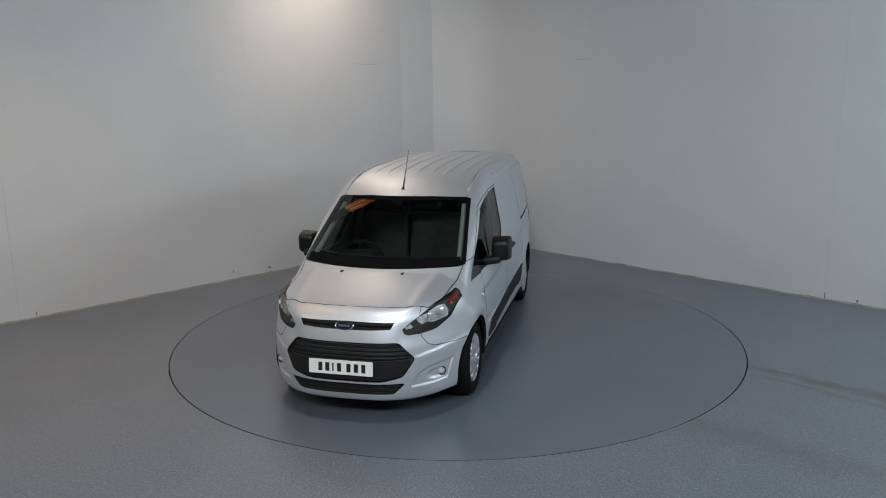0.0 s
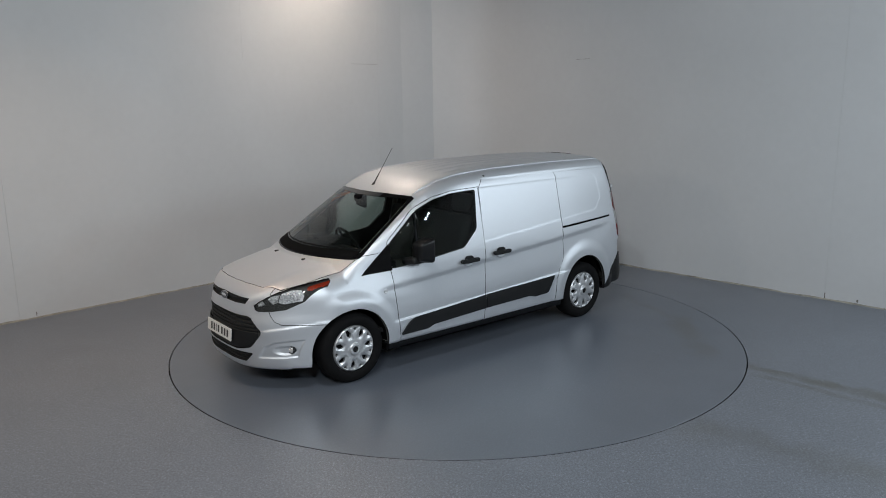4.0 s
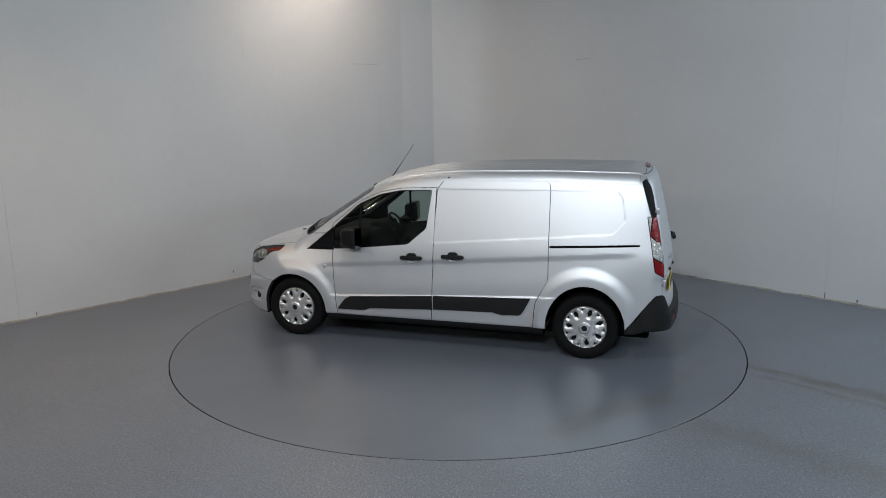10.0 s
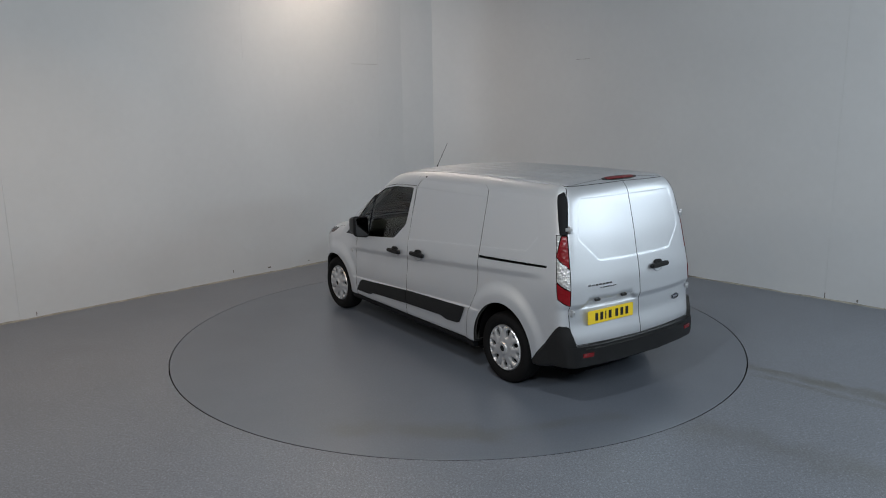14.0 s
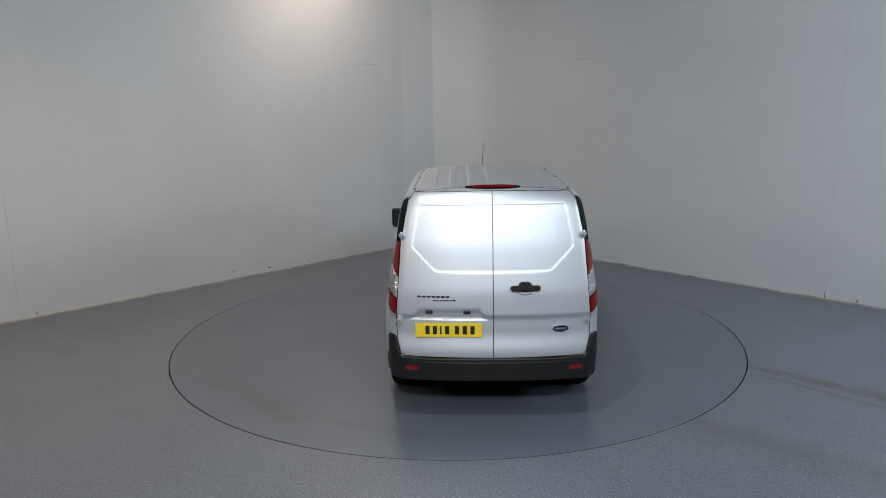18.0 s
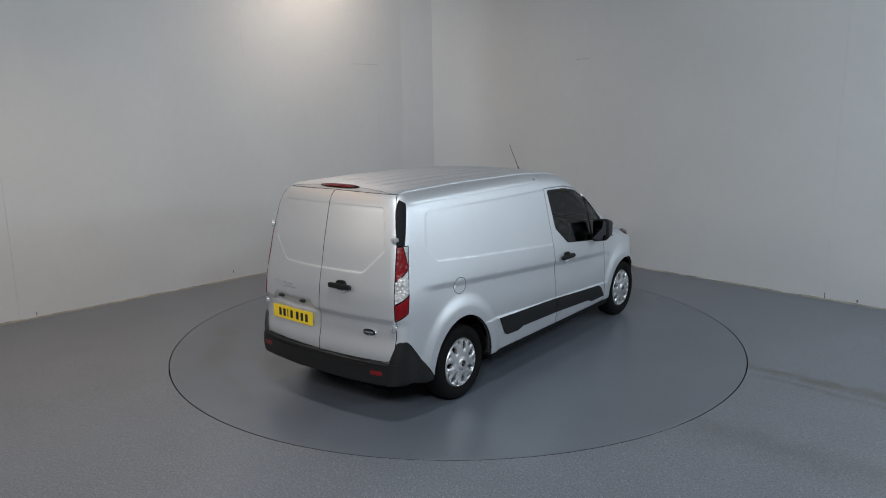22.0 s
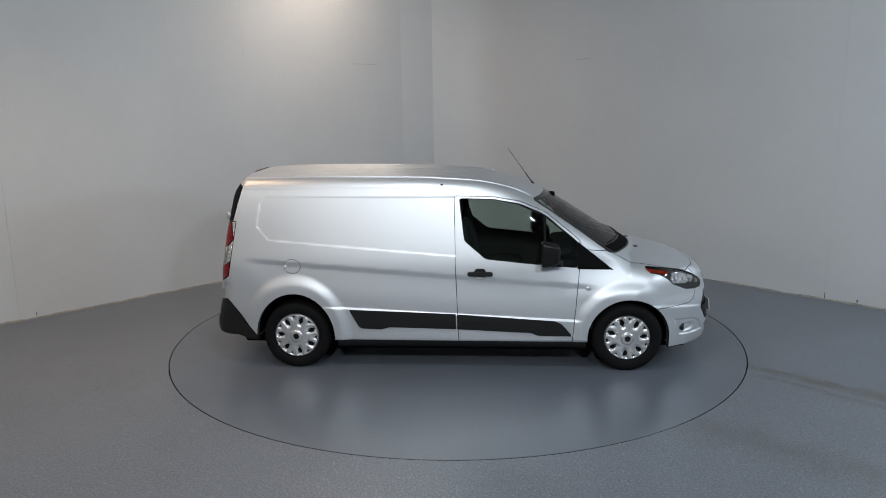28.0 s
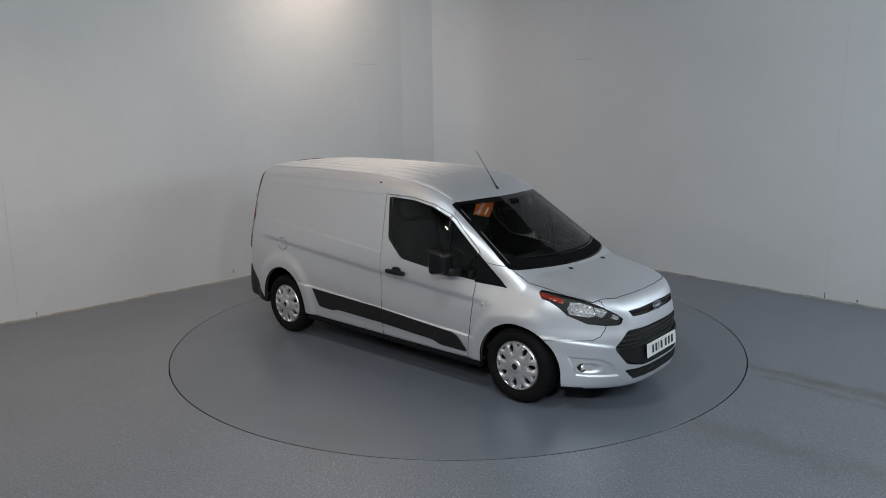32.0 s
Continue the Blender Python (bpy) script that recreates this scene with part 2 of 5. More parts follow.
WALL = material("painted_wall", (0.50, 0.514, 0.532), 0.72, 0.0, 0.04, 0.6, 0.012, 11.0, spec=0.3)
BACKWALL = material("grey_hall_wall", (0.34, 0.345, 0.35), 0.85, 0.0, 0.1, 0.8)
SEAL = material("stained_sealant", (0.25, 0.24, 0.21), 0.8, 0.0, 0.35, 5.0, 0.2, 40.0)
JOINT = material("open_joint", (0.24, 0.24, 0.24), 0.8, 0.0, 0.3, 60.0)
SCUFF = material("scuff_mark", (0.12, 0.11, 0.10), 0.8, 0.0, 0.3, 60.0)
CEIL = material("ceiling_paint", (0.08, 0.078, 0.076), 0.9, 0.0, 0.05, 1.0)


def ground_material(name, colour, rough, streaks, speck, bump):
    """Speckled vinyl with large blotches, light and dark grains and tyre-worn streaks."""
    m = bpy.data.materials.new(name)
    m.use_nodes = True
    nodes, links = m.node_tree.nodes, m.node_tree.links
    b = nodes["Principled BSDF"]
    place = nodes.new("ShaderNodeTexCoord")

    def noise_at(scale, detail=4.0, distort=0.0):
        n = nodes.new("ShaderNodeTexNoise")
        n.inputs["Scale"].default_value, n.inputs["Detail"].default_value, n.inputs["Distortion"].default_value = scale, detail, distort
        links.new(place.outputs["Object"], n.inputs["Vector"])
        return n.outputs["Fac"]

    def span(value, a, z, lo, hi):
        r = nodes.new("ShaderNodeMapRange")
        for key, v in (("From Min", a), ("From Max", z), ("To Min", lo), ("To Max", hi)):
            r.inputs[key].default_value = v
        links.new(value, r.inputs["Value"])
        return r.outputs["Result"]

    def math_node(op, x, y):
        r = nodes.new("ShaderNodeMath")
        r.operation = op
        for k, v in enumerate((x, y)):
            if isinstance(v, (int, float)):
                r.inputs[k].default_value = v
            else:
                links.new(v, r.inputs[k])
        return r.outputs[0]

    value = span(noise_at(0.8, 4.0, 0.2), 0.3, 0.7, 0.94, 1.06)
    value = math_node("MULTIPLY", value, span(noise_at(3.0, 3.0, 0.0), 0.3, 0.7, 0.97, 1.03))
    value = math_node("MULTIPLY", value, span(noise_at(60.0, 2.0), 0.32, 0.68, 1 - speck, 1 + speck))
    value = math_node("MULTIPLY", value, span(noise_at(150.0, 1.0), 0.35, 0.65, 1 - speck, 1 + speck))
    # pale flakes
    for size, low, glow in ((70.0, 0.82, 2.6), (110.0, 0.76, 1.8)):
        v = nodes.new("ShaderNodeTexVoronoi")
        v.inputs["Scale"].default_value = size
        links.new(place.outputs["Object"], v.inputs["Vector"])
        chosen = span(v.outputs["Color"], low - 0.15, low, 0.0, speck * glow)
        flake = math_node("MULTIPLY", chosen, span(v.outputs["Distance"], 0.30, 0.50, 1.0, 0.0))
        value = math_node("ADD", value, flake)
    tint = nodes.new("ShaderNodeMix")
    tint.data_type = "RGBA"
    tint.inputs[6].default_value = (*colour, 1)
    tint.inputs[7].default_value = (0.070, 0.068, 0.058, 1)
    cover = None
    for (x0, y0), (x1, y1), width, strength in streaks:
        d = Vector((x1 - x0, y1 - y0)).normalized()
        size = (Vector((x1, y1)) - Vector((x0, y0))).length
        outs = []
        for axis in ((d.x, d.y), (-d.y, d.x)):
            dot = nodes.new("ShaderNodeVectorMath")
            dot.operation = "DOT_PRODUCT"
            dot.inputs[1].default_value = (*axis, 0)
            links.new(place.outputs["Object"], dot.inputs[0])
            outs.append(math_node("SUBTRACT", dot.outputs["Value"], x0 * axis[0] + y0 * axis[1]))
        wob = math_node("MULTIPLY", math_node("SUBTRACT", noise_at(2.5, 5.0, 0.6), 0.5), width * 2.4)
        across = math_node("ABSOLUTE", math_node("ADD", outs[1], wob), 0)
        s = math_node("MULTIPLY", span(across, width * 0.3, width, strength, 0.0), span(outs[0], -0.05, 0.15, 0.0, 1.0))
        s = math_node("MULTIPLY", s, span(outs[0], size - 0.3, size, 1.0, 0.0))
        s = math_node("MULTIPLY", s, span(noise_at(2.2, 3.0, 0.2), 0.3, 0.6, 0.35, 1.0))
        cover = s if cover is None else math_node("MAXIMUM", cover, s)
    if cover is None:
        tint.inputs[0].default_value = 0.0
    else:
        links.new(cover, tint.inputs[0])
    mul = nodes.new("ShaderNodeMix")
    mul.data_type, mul.blend_type = "RGBA", "MULTIPLY"
    mul.inputs[0].default_value = 1.0
    links.new(tint.outputs[2], mul.inputs[6])
    links.new(value, mul.inputs[7])
    links.new(mul.outputs[2], b.inputs["Base Color"])
    links.new(span(noise_at(1.2, 4.0, 0.3), 0.3, 0.7, rough - 0.02, rough + 0.025), b.inputs["Roughness"])
    b.inputs["Specular IOR Level"].default_value = 1.0
    r = nodes.new("ShaderNodeBump")
    r.inputs["Strength"].default_value, r.inputs["Distance"].default_value = bump, 0.002
    links.new(noise_at(70.0, 3.0), r.inputs["Height"])
    links.new(r.outputs["Normal"], b.inputs["Normal"])
    return m


FLOOR = ground_material("speckled_floor", (0.122, 0.135, 0.160), 0.42, [((2.60, -1.02), (4.6, -2.95), 0.13, 1.0), ((2.68, -1.34), (4.0, -2.70), 0.07, 0.6), ((1.70, -2.36), (3.4, -3.75), 0.30, 0.4)], 0.27, 0.35)
TABLE = ground_material("turntable_floor", (0.102, 0.116, 0.142), 0.33, [((-2.3, 1.2), (-1.2, 2.3), 0.16, 0.5), ((-2.6, 0.2), (-2.0, 1.6), 0.10, 0.35)], 0.07, 0.006)
EDGE = material("dark_metal_edge", (0.02, 0.02, 0.02), 0.5, 0.5, 0.2, 20.0)


def wall(name, a, b, z1=CEILING, thick=0.15, mat=WALL):
    """An upright wall from a to b with its thickness on the left of the way a to b."""
    a, b = Vector((*a, 0)), Vector((*b, 0))
    n = (b - a).normalized().cross(Vector((0, 0, 1))) * -thick
    up = Vector((0, 0, z1))
    v = [a, b, b + n, a + n, a + up, b + up, b + n + up, a + n + up]
    return tagged(mesh_object(name, v, [(0, 1, 5, 4), (1, 2, 6, 5), (2, 3, 7, 6), (3, 0, 4, 7), (0, 3, 2, 1), (4, 5, 6, 7)], mat), kind="structure")


c = CHAMFER
west = wall("wall_north_west", (-FAR, HALL - FAR), (-c, HALL - c))
north = wall("wall_north", (-c - 0.1, HALL - c + 0.1), (c + 0.3, HALL - c + 0.1))
east = wall("wall_north_east", (c, HALL - c), (FAR, HALL - FAR))
wall("wall_south_east", (FAR, HALL - FAR), (0, HALL - 2 * FAR), mat=BACKWALL)
wall("wall_south_west", (0, HALL - 2 * FAR), (-FAR, HALL - FAR), mat=BACKWALL)
BOARD = 0.012


def boards(owner, x0, x1, sign, joints):
    """Painted boards on one of the two diagonal walls, between joints given by their x."""
    for lo, hi, cuts in joints:
        edges = [x0, *cuts, x1]
        for a, b in zip(edges, edges[1:]):
            bm = bmesh.new()
            size = abs(b - a) * math.sqrt(2)
            box(bm, 0.0006, size - 0.0006, -BOARD, 0.0, lo + 0.00015, hi - 0.00015, 0.0004, 1)
            left = min(a, b)
            start = Vector((left, HALL + (left if sign < 0 else -left), 0))
            bmesh.ops.transform(bm, matrix=Matrix.Translation(start) @ Matrix.Rotation(radians(45 if sign < 0 else -45), 4, "Z"), verts=bm.verts)
            part("wall_board", bm, WALL, owner, smooth=False)


TOP = 3.03
boards(west, -FAR + 0.1, -1.2105, -1, [(0.0, TOP, (-5.11,)), (TOP, CEILING, (-2.9,))])
boards(east, c, FAR - 0.1, 1, [(0.0, TOP, (4.53,)), (TOP, CEILING, (2.01, 4.53))])
# coved corner sheet: it bends softly off the west wall and runs smoothly into the east wall
bm = bmesh.new()
k = BOARD / math.sqrt(2)
a, b = Vector((-1.21 + k, HALL - 1.21 - k)), Vector((c + 0.20 - k, HALL - c - 0.20 - k - 0.001))
bend, mid = Vector((-c + k, HALL - c - k)), b + Vector((-0.36, 0.36))
path = [a]
for p, q, r, reach in ((a, bend, mid, 0.13), (bend, mid, b, 0.49)):
    u, v = q + (p - q).normalized() * reach, q + (r - q).normalized() * min(reach, (r - q).length)
    path += [u * (1 - t) ** 2 + q * 2 * t * (1 - t) + v * t * t for t in (i / 12 for i in range(13))]
path = [p for i, p in enumerate(path) if not i or (p - path[i - 1]).length > 1e-4]
lo = [bm.verts.new((p.x, p.y, 0)) for p in path]
hi = [bm.verts.new((p.x, p.y, CEILING)) for p in path]
back = [bm.verts.new((x, y, z)) for x, y, z in ((b.x + 0.05, b.y + 0.06, 0), (0.2, HALL - 0.1, 0), (a.x - 0.05, a.y + 0.06, 0), (b.x + 0.05, b.y + 0.06, CEILING), (0.2, HALL - 0.1, CEILING), (a.x - 0.05, a.y + 0.06, CEILING))]
for i in range(len(lo) - 1):
    bm.faces.new((lo[i], lo[i + 1], hi[i + 1], hi[i]))
bm.faces.new((lo[-1], back[0], back[3], hi[-1]))
bm.faces.new((back[0], back[1], back[4], back[3]))
bm.faces.new((back[1], back[2], back[5], back[4]))
bm.faces.new((back[2], lo[0], hi[0], back[5]))
part("corner_sheet", bm, WALL, north, smooth=True, angle=30)
# stained sealant along the foot of the walls
for name, x0, x1, sign in (("trim_west", -FAR + 0.1, -c, -1), ("trim_east", c, FAR - 0.1, 1)):
    bm = bmesh.new()
    size = (x1 - x0) * math.sqrt(2)
    n = 120
    rows = []
    for i in range(n + 1):
        h = 0.016 + 0.012 * noise.noise(Vector((i * 0.31, 7.0 * sign, 0)))
        d = 0.012 + 0.006 * noise.noise(Vector((i * 0.47, 3.0, sign)))
        rows.append([bm.verts.new((size * i / n, y, z)) for y, z in ((-BOARD - d - 0.004, 0.0), (-BOARD - d * 0.5 - 0.002, h * 0.6), (-BOARD - 0.001, h), (0, h), (0, 0))])
    for a, b in zip(rows, rows[1:]):
        for k in range(5):
            bm.faces.new((a[k], a[(k + 1) % 5], b[(k + 1) % 5], b[k]))
    bmesh.ops.transform(bm, matrix=Matrix.Translation((x0, HALL + (x0 if sign < 0 else -x0), 0)) @ Matrix.Rotation(radians(45 if sign < 0 else -45), 4, "Z"), verts=bm.verts)
    tagged(part(name, bm, SEAL), kind="structure")
# small scuffs low on the walls, and dark open stretches of the level joint between the boards
for owner, sign, marks in ((west, -1, ((-3.16, 0.12, 0.012, 0.035), (-2.75, 0.08, 0.05, 0.02), (-2.26, 0.07, 0.02, 0.015), (-4.98, 0.05, 0.01, 0.05), (-1.40, TOP, 0.52, 0.005))),
                           (east, 1, ((4.53, 0.05, 0.010, 0.07), (4.79, 0.045, 0.02, 0.03), (1.95, TOP, 0.24, 0.006)))):
    for x, z, w, h in marks:
        k = BOARD / math.sqrt(2)
        m = Matrix.Translation((x - sign * k, HALL - sign * x - k, z)) @ Matrix.Rotation(radians(-45 * sign), 4, "Z")
        bm = box(bmesh.new(), -w / 2, w / 2, -0.0015, 0.001, -h / 2, h / 2)
        bmesh.ops.transform(bm, matrix=m, verts=bm.verts)
        part("scuff_mark" if z < 1 else "open_joint", bm, SCUFF if z < 1 else JOINT, owner, smooth=False)
s = FAR + 0.3
ceiling = tagged(mesh_object("ceiling", [(-s, HALL - FAR, CEILING), (0, HALL - 2 * FAR - 0.3, CEILING), (s, HALL - FAR, CEILING), (0, HALL + 0.3, CEILING),
                                         (-s, HALL - FAR, CEILING + 0.1), (0, HALL - 2 * FAR - 0.3, CEILING + 0.1), (s, HALL - FAR, CEILING + 0.1), (0, HALL + 0.3, CEILING + 0.1)],
                             [(3, 2, 1, 0), (4, 5, 6, 7), (0, 1, 5, 4), (1, 2, 6, 5), (2, 3, 7, 6), (3, 0, 4, 7)], CEIL), kind="structure")


def build_floor():
    n = 160
    hole = TABLE_R + 0.011
    verts, faces = [], []
    mid = Vector((0, HALL - FAR))
    for i in range(n):
        a = 2 * math.pi * i / n
        d = Vector((math.cos(a), math.sin(a)))
        p = d * hole
        # out to the hall's square, which stands on its corner
        t = min(k for k in ((s - sx * (p.x - mid.x) - sy * (p.y - mid.y)) / (sx * d.x + sy * d.y) for sx in (1, -1) for sy in (1, -1) if sx * d.x + sy * d.y > 1e-6))
        q = p + d * t
        verts += [(p.x, p.y, -0.05), (p.x, p.y, -0.002), (p.x + 0.002 * d.x, p.y + 0.002 * d.y, 0), (q.x, q.y, 0)]
        j = (i + 1) % n
        for k in range(3):
            faces.append((4 * i + k, 4 * j + k, 4 * j + k + 1, 4 * i + k + 1)[::-1])
    return tagged(mesh_object("floor", verts, faces, FLOOR), "dark grey speckled vinyl floor of the hall", "floor", kind="structure")


build_floor()
pit = bmesh.new()
bmesh.ops.create_circle(pit, cap_ends=True, radius=TABLE_R + 0.05, segments=96, matrix=Matrix.Translation((0, 0, -0.06)))
tagged(part("floor_pit", pit, DARK), kind="structure")

table = tagged(new("turntable"), "large round grey floor turntable set flush in the floor", "turntable")
bm = bmesh.new()
ring = []
for r, z in ((TABLE_R, -0.045), (TABLE_R, -0.002), (TABLE_R - 0.002, 0.0), (TABLE_R - 0.02, 0.0)):
    ring.append([bm.verts.new((r * math.cos(a), r * math.sin(a), z)) for a in (2 * math.pi * i / 160 for i in range(160))])
for lo, hi in zip(ring, ring[1:]):
    for i in range(160):
        bm.faces.new((lo[i], lo[(i + 1) % 160], hi[(i + 1) % 160], hi[i]))
bm.faces.new(ring[-1])
part("deck", bm, TABLE, table, smooth=False)
bm = bmesh.new()
ring = [[bm.verts.new((r * math.cos(a), r * math.sin(a), z)) for a in (2 * math.pi * i / 160 for i in range(160))] for r, z in ((TABLE_R + 0.0005, -0.04), (TABLE_R + 0.0005, -0.003), (TABLE_R + 0.003, -0.003), (TABLE_R + 0.003, -0.04))]
for lo, hi in zip(ring, ring[1:] + ring[:1]):
    for i in range(160):
        bm.faces.new((lo[i], lo[(i + 1) % 160], hi[(i + 1) % 160], hi[i]))
part("edge_ring", bm, EDGE, table, "dark metal ring round the deck's edge", smooth=False)


# ---- the van ----
VAN_AT = (0.0966, -0.3052)
van = tagged(new("panel_van"), "silver long-wheelbase panel van parked on the turntable", "van")


def gradient(p, e=0.0015):
    g = np.empty_like(p)
    for k in range(3):
        d = np.zeros(3)
        d[k] = e
        g[:, k] = (skin(*(p + d).T) - skin(*(p - d).T)) / (2 * e)
    return g


def settle(p, steps=5):
    for _ in range(steps):
        g = gradient(p)
        move = -(skin(*p.T) / np.maximum((g * g).sum(1), 0.05))[:, None] * g
        size = np.linalg.norm(move, axis=1, keepdims=True)
        p = p + move * np.minimum(1, 0.02 / np.maximum(size, 1e-9))
    return p


def skin_mesh(h=0.022):
    """The body's surface as a net of quads: a vertex in each cell of a lattice that the surface crosses."""
    ax = [np.arange(-2.45, 2.50, h), np.arange(-0.979, 0.98, h), np.arange(0.12, 1.95, h)]
    f = skin(*np.meshgrid(*ax, indexing="ij")) < 0
    shape = [n - 1 for n in f.shape]
    count = np.zeros(shape, int)
    for i in (0, 1):
        for j in (0, 1):
            for k in (0, 1):
                count += f[i:i + shape[0], j:j + shape[1], k:k + shape[2]]
    cells = np.argwhere((count > 0) & (count < 8))
    ids = np.full(shape, -1)
    ids[tuple(cells.T)] = np.arange(len(cells))
    pts = np.stack([ax[k][cells[:, k]] + h / 2 for k in range(3)], 1)
    quads = []
    for k in range(3):
        u, v = (k + 1) % 3, (k + 2) % 3
        lo = [slice(None)] * 3
        hi = [slice(None)] * 3
        lo[k], hi[k] = slice(0, -1), slice(1, None)
        a, b = f[tuple(lo)], f[tuple(hi)]
        for flip, hit in ((False, a & ~b), (True, ~a & b)):
            e = np.argwhere(hit)
            corner = []
            for du, dv in ((-1, -1), (0, -1), (0, 0), (-1, 0)):
                c = e.copy()
                c[:, u] += du
                c[:, v] += dv
                corner.append(ids[tuple(c.T)])
            q = np.stack(corner, 1)
            quads.append(q[:, ::-1] if flip else q)
    return settle(pts, 8), np.concatenate(quads)


FRAMES = {"side": (0, 2), "end": (1, 2), "plan": (0, 1)}


def rounded(poly, r, n=4):
    """The polygon with its corners rounded."""
    out = []
    m = len(poly)
    for i in range(m):
        a, b, c = (Vector(poly[j % m]) for j in (i - 1, i, i + 1))
        u, v = (a - b), (c - b)
        lim = min(r, 0.45 * u.length, 0.45 * v.length)
        p, q = b + u.normalized() * lim, b + v.normalized() * lim
        for k in range(n + 1):
            t = k / n
            out.append(tuple(p * (1 - t) ** 2 + b * 2 * t * (1 - t) + q * t * t))
    return out


def oval(cx, cy, rx, ry, n=36):
    return [(cx + rx * math.cos(2 * math.pi * i / n), cy + ry * math.sin(2 * math.pi * i / n)) for i in range(n)]


def inset(poly, d):
    """A convex polygon moved inwards by d on every edge."""
    k = 1 if sum(a[0] * b[1] - b[0] * a[1] for a, b in zip(poly, poly[1:] + poly[:1])) > 0 else -1
    out = []
    for i in range(len(poly)):
        a, b, c = (Vector(poly[j % len(poly)]) for j in (i - 1, i, i + 1))
        u, v = (b - a).normalized(), (c - b).normalized()
        m, n = Vector((-u.y, u.x)) * k, Vector((-v.y, v.x)) * k
        out.append(tuple(b + (m + n) * d / (1 + m.dot(n))))
    return out


class Shell:
    """The body's skin, cut step by step into its panels."""

    def __init__(self):
        pts, quads = skin_mesh()
        me = bpy.data.meshes.new("skin")
        me.from_pydata(pts.tolist(), [], quads.tolist())
        self.bm = bmesh.new()
        self.bm.from_mesh(me)
        bpy.data.meshes.remove(me)
        self.lay = self.bm.faces.layers.int.new("tag")
        self.names = ["shell"]

    def cut(self, name, shapes, where, source=("shell",), inside=None):
        """Give the faces inside all the convex shapes the tag name. shapes: (frame, polygon); where: a test of a face's centre."""
        if name not in self.names:
            self.names.append(name)
        tag = self.names.index(name)
        src = {self.names.index(s) for s in source if s in self.names}
        lay = self.lay
        faces = []
        bounds = []
        for fr, poly in shapes:
            i, j = FRAMES[fr]
            us, vs = [p[0] for p in poly], [p[1] for p in poly]
            bounds.append((i, j, min(us) - 0.04, max(us) + 0.04, min(vs) - 0.04, max(vs) + 0.04))
        for f in self.bm.faces:
            if f[lay] in src:
                c = f.calc_center_median()
                if where(c) and all(u0 < c[i] < u1 and v0 < c[j] < v1 for i, j, u0, u1, v0, v1 in bounds):
                    faces.append(f)
        for fr, poly in shapes:
            i, j = FRAMES[fr]
            area = sum(a[0] * b[1] - b[0] * a[1] for a, b in zip(poly, poly[1:] + poly[:1]))
            for a, b in zip(poly, poly[1:] + poly[:1]):
                if not faces:
                    return
                du, dv = b[0] - a[0], b[1] - a[1]
                size = math.hypot(du, dv)
                if size < 1e-6:
                    continue
                co, no = Vector((0, 0, 0)), Vector((0, 0, 0))
                co[i], co[j] = a[0], a[1]
                k = 1 if area > 0 else -1
                no[i], no[j] = k * dv / size, -k * du / size
                far = [f for f in faces if any((v.co - co).dot(no) > 1e-5 for v in f.verts) and any((v.co - co).dot(no) < -1e-5 for v in f.verts)]
                keep = [f for f in faces if (f.calc_center_median() - co).dot(no) <= 0]
                if far:
                    split = set(far)
                    keep = [f for f in keep if f not in split]
                    geom = list({v for f in far for v in f.verts}) + list({e for f in far for e in f.edges}) + far
                    out = bmesh.ops.bisect_plane(self.bm, geom=geom, dist=1e-6, plane_co=co, plane_no=no)
                    keep += [g for g in out["geom"] if isinstance(g, bmesh.types.BMFace) and (g.calc_center_median() - co).dot(no) <= 0]
                faces = keep
        for f in faces:
            f[lay] = tag

    def both(self, name, shapes, where, source=("shell",)):
        """The same cut on the left and on the right."""
        self.cut(name + "|l", shapes, lambda c: c.y > 0 and where(c), source)
        flip = [(fr, [(-p[0], p[1]) for p in poly] if fr == "end" else [(p[0], -p[1]) for p in poly] if fr == "plan" else poly) for fr, poly in shapes]
        self.cut(name + "|r", flip, lambda c: c.y < 0 and where(c), tuple(s.replace("|l", "|r") for s in source))

    def finish(self):
        bm = self.bm
        bm.verts.ensure_lookup_table()
        pts = np.array([v.co[:] for v in bm.verts])
        pts = settle(pts, 2)
        self.pts = pts
        nor = gradient(pts, 0.003)
        self.nor = nor / np.maximum(np.linalg.norm(nor, axis=1, keepdims=True), 1e-9)
        self.loops = {}
        bm.verts.index_update()
        for f in bm.faces:
            self.loops.setdefault(self.names[f[self.lay]], []).append([v.index for v in f.verts])

    def make(self, tags, name, mat, parent, gap=0.0032, depth=0.016, lift=0.0, push=0.0, label="", rim_paint=False):
        """One part out of the faces with these tags: a thick panel with turned-in edges."""
        faces = [f for t in tags for f in self.loops.get(t, [])]
        used = sorted({i for f in faces for i in f})
        at = {i: k for k, i in enumerate(used)}
        p, n = self.pts[used].copy(), self.nor[used].copy()
        loc = [[at[i] for i in f] for f in faces]
        edge = {}
        for f in loc:
            for a, b in zip(f, f[1:] + f[:1]):
                edge[(a, b)] = edge.get((a, b), 0) + 1
        rim = [(a, b) for a, b in edge if (b, a) not in edge]
        pull = np.zeros_like(p)
        for a, b in rim:
            # to the left of the edge, within the surface
            d = p[b] - p[a]
            w = np.cross(n[a] + n[b], d)
            size = np.linalg.norm(w)
            if size > 1e-9:
                pull[a] += w / size
                pull[b] += w / size
        size = np.linalg.norm(pull, axis=1, keepdims=True)
        pull = np.where(size > 0.3, pull / np.maximum(size, 1e-9), 0)
        p = p + pull * gap + n * lift
        p[:, 0] -= (push(p[:, 2]) if callable(push) else push) * np.maximum(0, -n[:, 0])
        verts, polys = list(p), list(loc)
        normals = [n[i] for f in loc for i in f]
